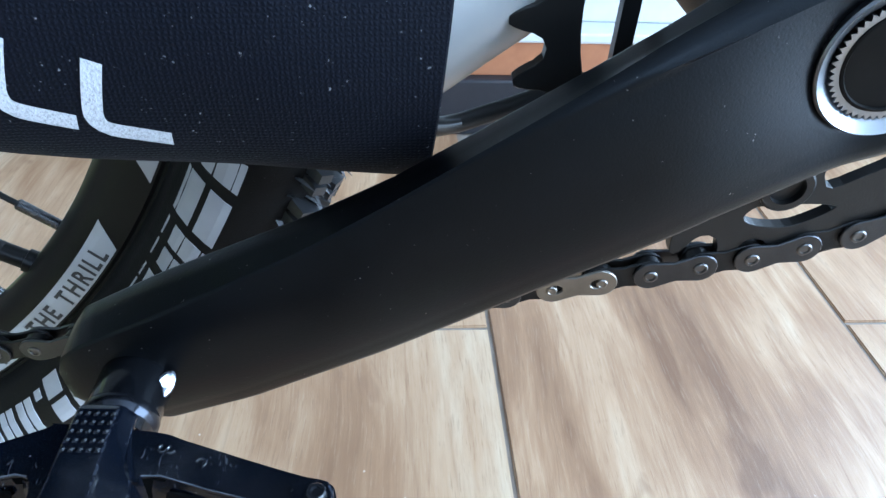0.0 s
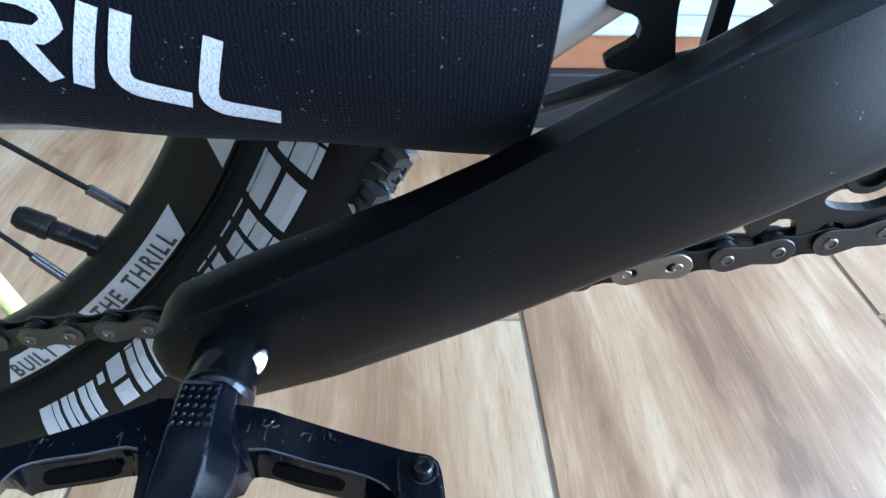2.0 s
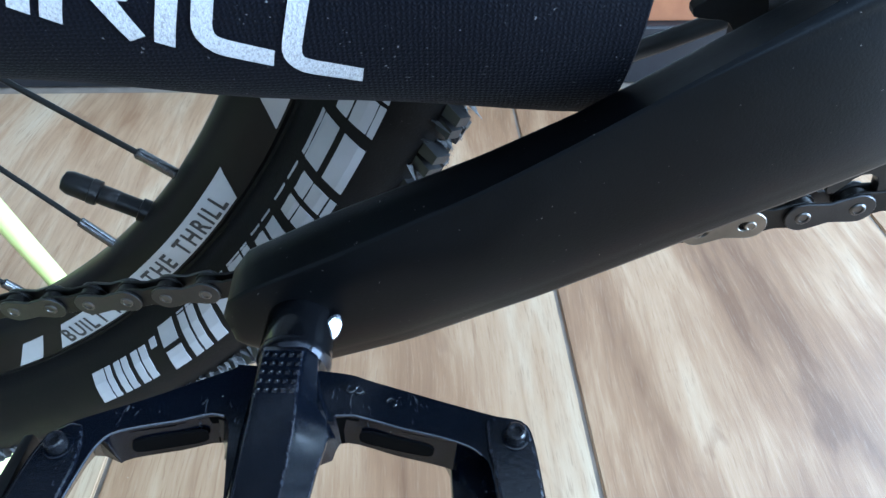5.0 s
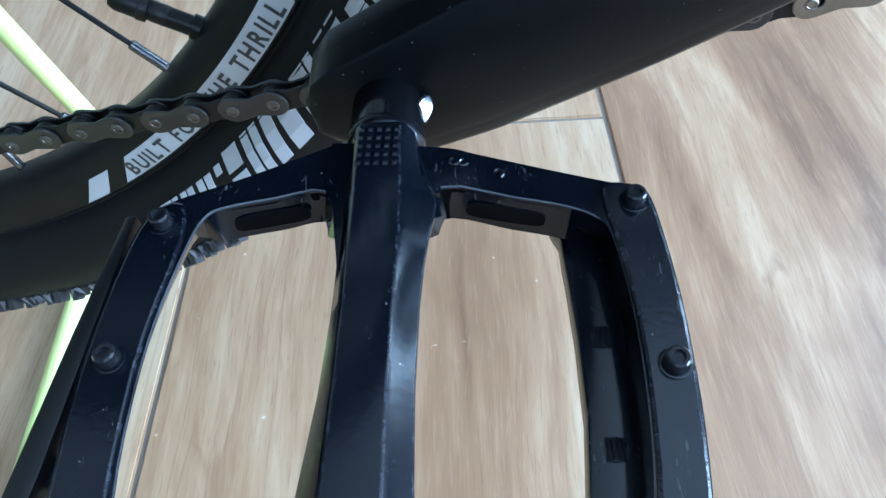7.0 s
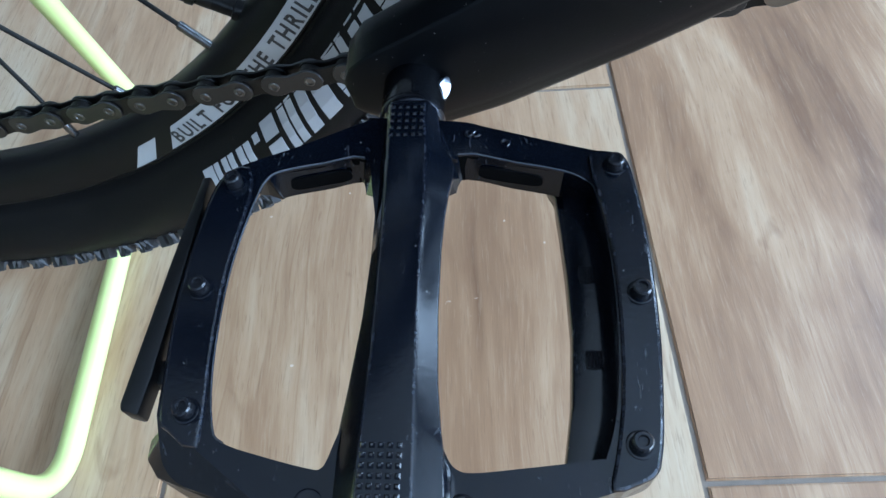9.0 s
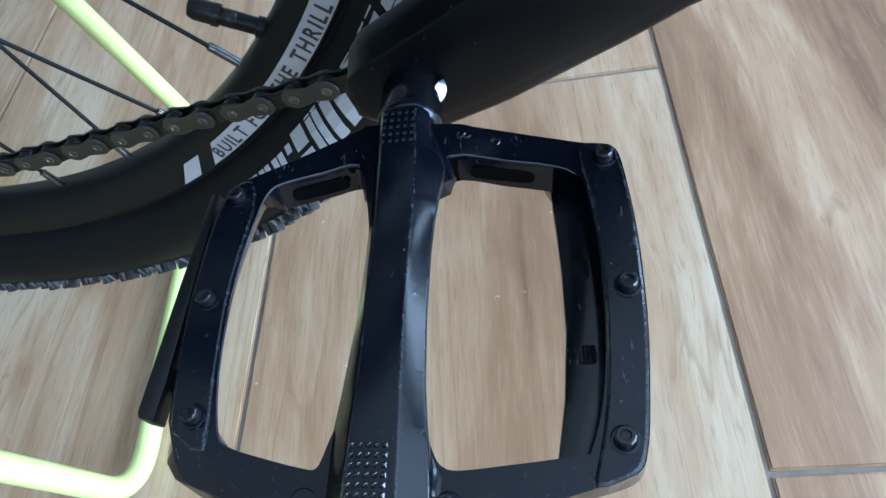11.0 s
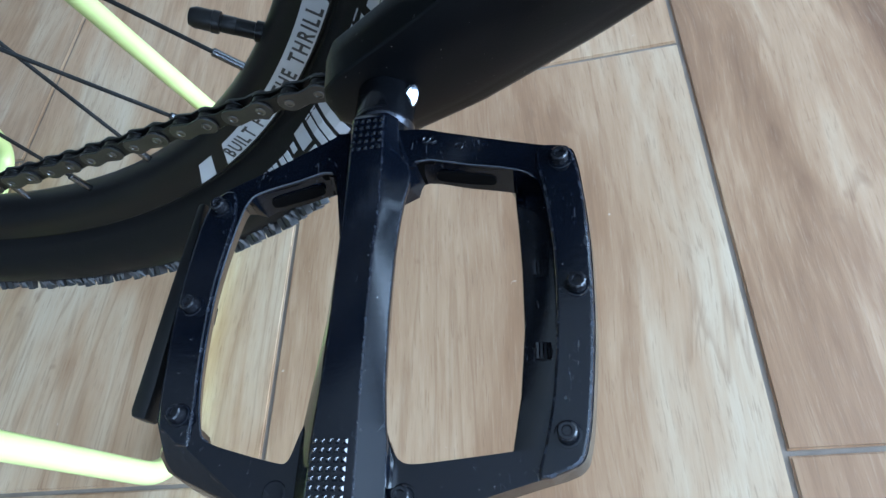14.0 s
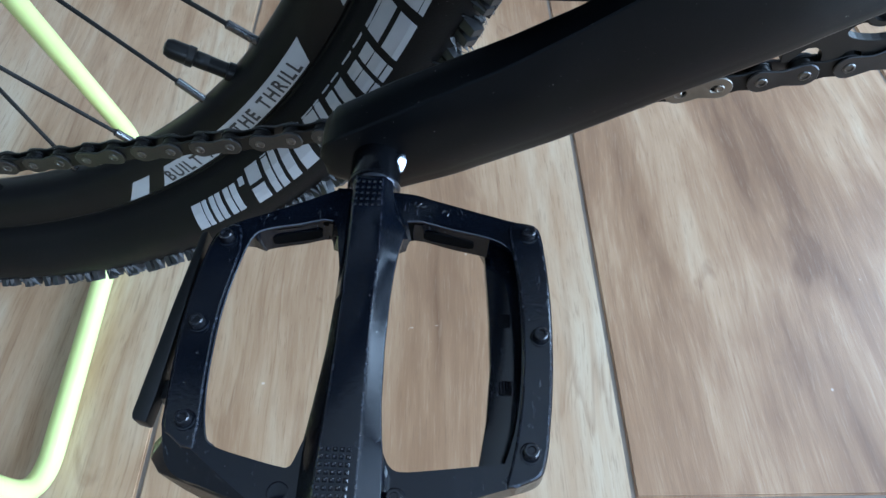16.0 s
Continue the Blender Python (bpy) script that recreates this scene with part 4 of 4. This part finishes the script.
# low inner ledge of the front bar, and raised pads under the pins
bm = bmesh.new()
slab(bm, [[(29.8, 105.6), (38.6, 107.0), (41.6, 120), (42.4, 133), (42.4, 148), (41, 163), (37.0, 173.6), (29.3, 173), (31.4, 160), (32.4, 146), (32.2, 132), (31.6, 121), (31.2, 116), (31.0, 111.5), (29.4, 108)]], ped, -8.0, -3.0)
soften(bm, 0.0006, 32, 2)
part("ledge", bm, "pedal_black", pedal, smooth=True)
bm = bmesh.new()
slab(bm, [smooth_loop([(37.2, 107.6), (42.6, 106.9), (45.2, 109.2), (46.6, 120), (47.2, 133), (46.8, 150), (45.2, 166), (44.1, 172), (42.9, 174.8), (40.2, 176.4), (35.6, 177.6), (36.6, 172.6), (38.6, 163), (39.9, 148), (39.9, 132), (38.5, 118.5)], 2)], ped, -0.2, 7.0)
soften(bm, 0.0006, 32, 2, worn=1)
part("pad", bm, "pedal_black", pedal, smooth=True, edges="worn_glint_edge", sharp=16)
bm = bmesh.new()
slab(bm, [smooth_loop([(-36.4, 109.8), (-40.6, 110.8), (-42.9, 116), (-44.0, 126), (-44.4, 142), (-43.2, 157), (-42.0, 166.6), (-40.0, 168.8), (-34.0, 171.6), (-35.1, 157), (-36.1, 142), (-35.7, 130), (-34.6, 118)], 2)], ped, 5.2, 6.8)
soften(bm, 0.0005, 32, 2, worn=1)
part("pad", bm, "pedal_black", pedal, smooth=True, edges="worn_glint_edge", sharp=16)
bm = bmesh.new()
slab(bm, [[(37.0, 108.2), (38.9, 118.5), (40.2, 132), (40.2, 148), (38.9, 163), (37.0, 172.4), (39.6, 173.4), (42.4, 163), (43.4, 148), (43.4, 132), (42, 118), (40.4, 108.4)]], ped, -6.5, 4.0)
soften(bm, 0.0004, 32, 2)
part("inner_wall", bm, "pedal_black", pedal, smooth=True)
# the low rear corner with its sloping facet
bm = bmesh.new()
for p in ((-39.5, 165.0, 6.3), (-33.6, 170.6, 6.2), (-27.5, 177.0, 6.1), (-16.5, 184.6, 6.0), (-47.6, 167.4, -3.6), (-47.8, 171.2, -4.4), (-45.2, 174.4, -4.6), (-38.0, 178.0, -4.4), (-28.0, 182.2, -3.6), (-14.0, 187.2, -2.0), (-40, 168, -4.4), (-24, 178, -3.6), (-12, 184, -2)):
    bm.verts.new(ped(*p))
bmesh.ops.convex_hull(bm, input=bm.verts)
soften(bm, 0.0008, 24, 3, worn=1)
part("corner", bm, "pedal_black", pedal, "sloping cast corner of the pedal", smooth=True, edges="worn_glint_edge", sharp=12)
# thin raised beads along the window edges; their pale metal paints the edge highlight
for pts in (smooth_loop(WIN_R, 3)[:10], smooth_loop(WIN_L, 3)[:28]):
    bm = bmesh.new()
    loop = [Vector((*p, 0)) for p in pts]
    tube(bm, [ped(p.x, p.y, 6.1) for p in loop], 0.00024, 8)
    part("edge_bead", bm, "glint_bead", pedal, smooth=True)
# matte covers that paint shade on the inner faces of the bars beside the crank
for pts in ([p for p in smooth_loop(WIN_R, 5)[:16] if p[0] < 33], [p for p in smooth_loop(WIN_L, 5)[:16] if p[0] > -30]):
    bm = bmesh.new()
    rings = [[ped(x, s + d, h) for d, h in ((-1.0, 5.5), (0.25, 5.5), (1.2, 2.6), (2.2, -0.3), (2.1, -0.6), (-1.0, -0.6))] for x, s in pts]
    loft(bm, rings)
    bmesh.ops.recalc_face_normals(bm, faces=bm.faces)
    part("bar_wall", bm, "bar_shade_black", pedal, "matte black cover, puts shade on the inner face")
# slots in the inner bars: raised patches, the recess's shade put into their colour
for pts in ([(14, 107.6), (28, 110.6)], [(-14.6, 108.0), (-28, 110.9)]):
    (x0, s0), (x1, s1) = pts
    bm = bmesh.new()
    d = Vector((x1 - x0, s1 - s0)).normalized()
    nrm = Vector((-d.y, d.x)) * (1 if x1 > x0 else -1)
    ring = []
    for k in range(20):
        q = 2 * math.pi * k / 20
        along, hh = math.copysign(abs(math.cos(q)) ** 0.4, math.cos(q)) * 0.5 + 0.5, math.copysign(abs(math.sin(q)) ** 0.6, math.sin(q)) * 1.35
        ring.append((x0 + (x1 - x0) * along, s0 + (s1 - s0) * along, hh + 2.7))
    loft(bm, [[ped(x + nrm.x * (e + (6.2 - h) * 0.32), s + nrm.y * (e + (6.2 - h) * 0.32), h) for x, s, h in ring] for e in (-0.3, 0.3)])
    part("slot", bm, "slot_shade", pedal, "moulded slot drawn as a patch, its shade in the colour")

# the rib over the axle
bm = bmesh.new()
rings = []
RIB = [(91.8, -5.9, 1.6, 3.6, 7.2, 1.6), (92.6, -6.3, 1.9, 4.1, 8.7, 1.8), (94, -6.3, 2.0, 4.4, 9.2, 1.9), (100, -6.1, 2.2, 5.2, 9.4, 2.2), (104, -6.0, 2.5, 6.4, 9.5, 2.8), (108, -5.8, 2.8, 8.0, 9.6, 3.3), (111, -5.7, 2.9, 8.8, 9.65, 3.4), (114, -5.6, 3.0, 8.5, 9.7, 3.2), (118, -5.5, 3.1, 7.8, 9.9, 3.1), (124, -5.3, 3.05, 7.2, 10.1, 3.1), (132, -5.1, 3.0, 6.8, 10.4, 3.2), (146, -4.9, 3.1, 6.7, 10.7, 3.9), (160, -5.1, 3.5, 7.2, 10.9, 5.0), (168, -5.4, 3.8, 8.0, 11.0, 5.6), (172, -5.5, 3.9, 8.6, 11.0, 5.8), (184, -5.7, 4.1, 9.2, 10.6, 5.8), (187, -5.6, 4.0, 8.8, 9.6, 5.6), (188, -5.0, 3.4, 7.8, 7.6, 5.0)]


def rib_high(s):
    for a, b in zip(RIB, RIB[1:]):
        if s <= b[0]:
            return a[4] + (b[4] - a[4]) * (s - a[0]) / (b[0] - a[0])
    return RIB[-1][4]


for s, left, right, foot, high, flare in RIB:
    lf = left - flare
    ring = [(lf, -4.5), (lf, 0.2), (lf * 0.82 + left * 0.18, high - 5.4), (left - 0.35, high - 0.7), (left + 0.35, high), (right - 0.3, high), (right + 0.5, high - 0.5), (foot - 0.1, high - 2.6), (foot, high - 3.5), (foot - 1.4, high - 6.2), (right - 0.6, -5.5), (left + 0.6, -5.5)]
    rings.append([ped(x, s, h) for x, h in ring])
loft(bm, rings)
soften(bm, 0.0005, 20, 3, worn=1)
part("axle_rib", bm, "pedal_black", pedal, "long faceted rib with moulded grip studs", smooth=True, edges="worn_glint_edge", sharp=9)
for s0, s1, rows, lx in ((95.2, 103.6, 5, (-5.3, 1.2)), (171.8, 184.8, 9, (-4.5, 1.5))):
    for i in range(5):
        for k in range(rows):
            bm = bmesh.new()
            x, s = lx[0] + (lx[1] - lx[0]) * i / 4, s0 + (s1 - s0) * k / (rows - 1)
            hh, top = rib_high(s), 0.42
            rows_ = [[ped(x + a * f, s + b * f, hh + h) for a, b in ((-0.5, -0.5), (0.5, -0.5), (0.5, 0.5), (-0.5, 0.5))] for h, f in ((-0.2, 1.25), (top, 0.4))]
            loft(bm, rows_)
            part("stud", bm, "stud_black", pedal)
# cast fillets where the rib runs into the bars
for stations in ([(98.5, 4.9, 0.5), (101, 5.4, 1.1), (104, 6.2, 1.6), (106.4, 7.2, 1.8), (108.0, 7.9, 1.3)], [(170.8, 8.0, 0.2), (173, 8.5, 0.7), (174.4, 8.6, 1.6), (176, 8.7, 2.5), (181, 8.8, 2.3), (185.2, 8.8, 1.4)]):
    bm = bmesh.new()
    rings = []
    for at, foot, wide in stations:
        arc = [(foot + wide * (1 - math.sin(q)), 6.1 + wide * 0.75 * (1 - math.cos(q))) for q in (radians(15 * k) for k in range(7))]
        rings.append([ped(x, at, h) for x, h in [(foot - 2.2, 5.0), (foot + wide, 5.0)] + arc + [(foot - 2.2, 6.1 + wide * 0.75)]])
    loft(bm, rings)
    bmesh.ops.recalc_face_normals(bm, faces=bm.faces)
    part("fillet", bm, "pedal_black", pedal, smooth=True)

# traction pins
bm = bmesh.new()
rings = [[Vector((r * math.cos(q), r * math.sin(q), h)) / 1000 for q in (math.pi / 6 * k for k in range(12))] for r, h in ((1.8, -2), (1.8, 2.3), (1.5, 2.6), (1.0, 2.6), (0.8, 2.1))]
loft(bm, rings)
pin_mesh = part("traction_pin", bm, "pin_steel", data_only=True)
bm = bmesh.new()
rings = [[Vector((r * math.cos(q), r * math.sin(q), h)) / 1000 for q in (2 * math.pi / 20 * k for k in range(20))] for r, h in ((2.6, -1), (2.5, 0.1), (2.2, 0.2), (1.8, 0.1))]
loft(bm, rings)
collar_mesh = part("pin_collar", bm, "pedal_black", data_only=True, smooth=True)
for n, (x, s) in enumerate(((42.4, 111.0), (44.2, 141.4), (40.9, 170.0), (-38.7, 114.6), (-40.2, 140.6), (-37.3, 165.2), (11.6, 180.6), (-13.6, 180.2))):
    m = Matrix.Translation(ped(x, s, 7.0 if n < 6 else 6.2)) @ Matrix.Rotation(0.5 * n, 4, "Z")
    if n < 7:
        link_part("traction_pin", pin_mesh, pedal, "small dark steel pin" if n == 0 else "", m)
    link_part("pin_collar", collar_mesh, pedal, "", m)
# lower pins that show on the ledge
for s in (132, 151):
    bm = bmesh.new()
    for k in range(4):
        tube(bm, [ped(35.0 + 0.8 * k, s - 1.7, -2.6), ped(35.0 + 0.8 * k, s + 1.7, -2.6)], 0.00045, 6)
    tube(bm, [ped(36.2, s, -3.2), ped(36.2, s, -2.5)], 0.0019, 16)
    part("pin_socket", bm, "pin_steel", pedal, "threaded pin socket")
# unreadable moulded marks on the inner bar
for x, s in ((11.7, 100.7), (13.3, 100.9), (19.6, 103.7)):
    bm = bmesh.new()
    ring = [ped(x + 0.85 * math.cos(q + s), s + 0.85 * math.sin(q + s), 6.3) for q in (radians(20 * k) for k in range(13))]
    tube(bm, ring, 0.00028, 6)
    part("moulded_mark", bm, "stud_black", pedal)
# reflectors
bm = bmesh.new()
slab(bm, [[(-45.6, 110.6), (-47.6, 111), (-49.4, 134), (-51.2, 163.2), (-50.8, 164.6), (-47.2, 165.4), (-46.6, 158), (-46.2, 140)]], ped, -0.4, 4.6)
soften(bm, 0.0006, 32, 2)
part("reflector", bm, "plastic_black", pedal, "black rear reflector housing", smooth=True)
for s in (120, 138, 156):
    bm = bmesh.new()
    box(bm, [min(a, b) for a, b in zip(ped(-47.6, s + 2.5, -5), ped(-42, s - 2.5, 1.6))], [max(a, b) for a, b in zip(ped(-47.6, s + 2.5, -5), ped(-42, s - 2.5, 1.6))], 0.0004)
    part("bracket", bm, "plastic_black", pedal)
bm = bmesh.new()
slab(bm, [[(40.0, 158), (42.0, 158), (42.1, 161), (42.2, 166.8), (41.0, 167.4)]], ped, -5.0, -0.2)
part("reflector", bm, "amber_plastic", pedal, "amber front reflector")
# axle and its collar
bm = bmesh.new()
turned(bm, (-26.0, PZ + 0.5), [(5.5, 70), (5.5, 79.8), (7.5, 80.0), (7.6, 80.4), (7.6, 90.2), (7.2, 90.4), (7.0, 95.4)], 40)
axle = part("axle", bm, "axle_steel", pedal, "dark glossy steel pedal axle", smooth=True)
bm = bmesh.new()
turned(bm, (-26.0, PZ + 0.5), [(6.8, 89.5), (7.62, 89.6), (7.85, 90.2), (7.85, 91.4), (7.5, 92.2), (6.8, 93.3)], 40)
part("axle_lip", bm, "axle_lip", axle, "polished steel lip of the axle", smooth=True)
# one wrench flat on the axle: a bright plate, tilted to supply its glint
bm = bmesh.new()
face_to = Vector((0.66, -0.5, 0.56)).normalized()
along = (Vector((0, -1, 0)) - face_to * face_to.dot(Vector((0, -1, 0)))).normalized()
across = face_to.cross(along)
seat_at = V(-26.0 + 7.2, 83.4, PZ + 2.6)
rings = []
for lift, grow in ((-0.0016, 1.0), (0.0002, 1.0), (0.0006, 0.8)):
    rings.append([seat_at + face_to * lift + along * (0.0034 * grow * math.cos(q)) + across * (0.0021 * grow * math.sin(q)) for q in (2 * math.pi * k / 20 for k in range(20))])
loft(bm, rings)
part("wrench_flat", bm, "glint_steel", axle, "wrench flat, its glint put in as a bright tilted plate", smooth=True)
# ---------------------------------------------------------------- the wheel stand
stand = new("wheel_stand")
stand.location = (-0.35, 0.25, 0.0)
tagged(stand, "neon yellow bent steel tube stand under the rear wheel", "bike stand")
for near, far, tops in (((-0.2345, 0.108, 0.007), (-0.247, 0.39, 0.007), ((-0.262, 0.07, 0.40), (-0.272, 0.315, 0.40))), ((-0.442, 0.106, 0.007), (-0.482, 0.412, 0.007), ((-0.29, 0.07, 0.40), (-0.285, 0.315, 0.40)))):
    path = rounded_path([tops[0], near, far, tops[1]], 0.03, 10)
    bm = bmesh.new()
    tube(bm, [p - stand.location for p in path], 0.0068, 20)
    part("bent_tube", bm, "stand_yellow", stand, "", smooth=True)
for y in (0.07, 0.315):
    bm = bmesh.new()
    box(bm, Vector((-0.31, y - 0.003, 0.385)) - stand.location, Vector((-0.25, y + 0.003, 0.42)) - stand.location, 0.001)
    part("hook_plate", bm, "stand_yellow", stand)
# ---------------------------------------------------------------- floor tiles
bm = bmesh.new()
box(bm, (-TW / 2 + 0.0014, -TL / 2 + 0.0014, -0.009), (TW / 2 - 0.0014, TL / 2 - 0.0014, 0.0), 0.0)
top_edges = [e for e in bm.edges if all(v.co.z > -0.001 for v in e.verts)]
bmesh.ops.bevel(bm, geom=top_edges, offset=0.0011, segments=2, affect="EDGES")
tile_mesh = part("tile", bm, "wood_tile", data_only=True, smooth=True)
tile_meshes = {"wood_tile": tile_mesh}
for tone in ("wood_tile_pale", "wood_tile_brown", "wood_tile_heart", "wood_tile_figured"):
    me = tile_mesh.copy()
    me.materials.clear()
    me.materials.append(MATS[tone])
    tile_meshes[tone] = me
LAID = {(1, -1): "wood_tile", (1, 0): "wood_tile_brown", (-1, -1): "wood_tile_heart", (0, 0): "wood_tile_figured", (0, -1): "wood_tile_brown", (-2, 0): "wood_tile", (-2, -1): "wood_tile", (-1, 0): "wood_tile_brown"}
OTHERS = ("wood_tile", "wood_tile_pale", "wood_tile_brown")
for i in range(-8, 11):
    cx = JX + TW * (i + 0.5)
    off = JY if i % 2 else JY - 0.303
    for k in range(-7, 3):
        cy = off + TL * (k + 0.5)
        if ROOM[0] - 0.05 < cx < ROOM[1] + 0.05 and ROOM[2] + TL / 2 - 0.14 < cy < ROOM[3] + 0.05:
            tone = LAID.get((i, k), OTHERS[(i * 5 + k * 7) % 3])
            half_turn = (i * 7 + k * 3) % 2 if (i, k) not in LAID else 0
            link_part("tile", tile_meshes[tone], floor, m=Matrix.Translation((cx, cy, 0.0)) @ Matrix.Rotation(math.pi * half_turn, 4, "Z"))
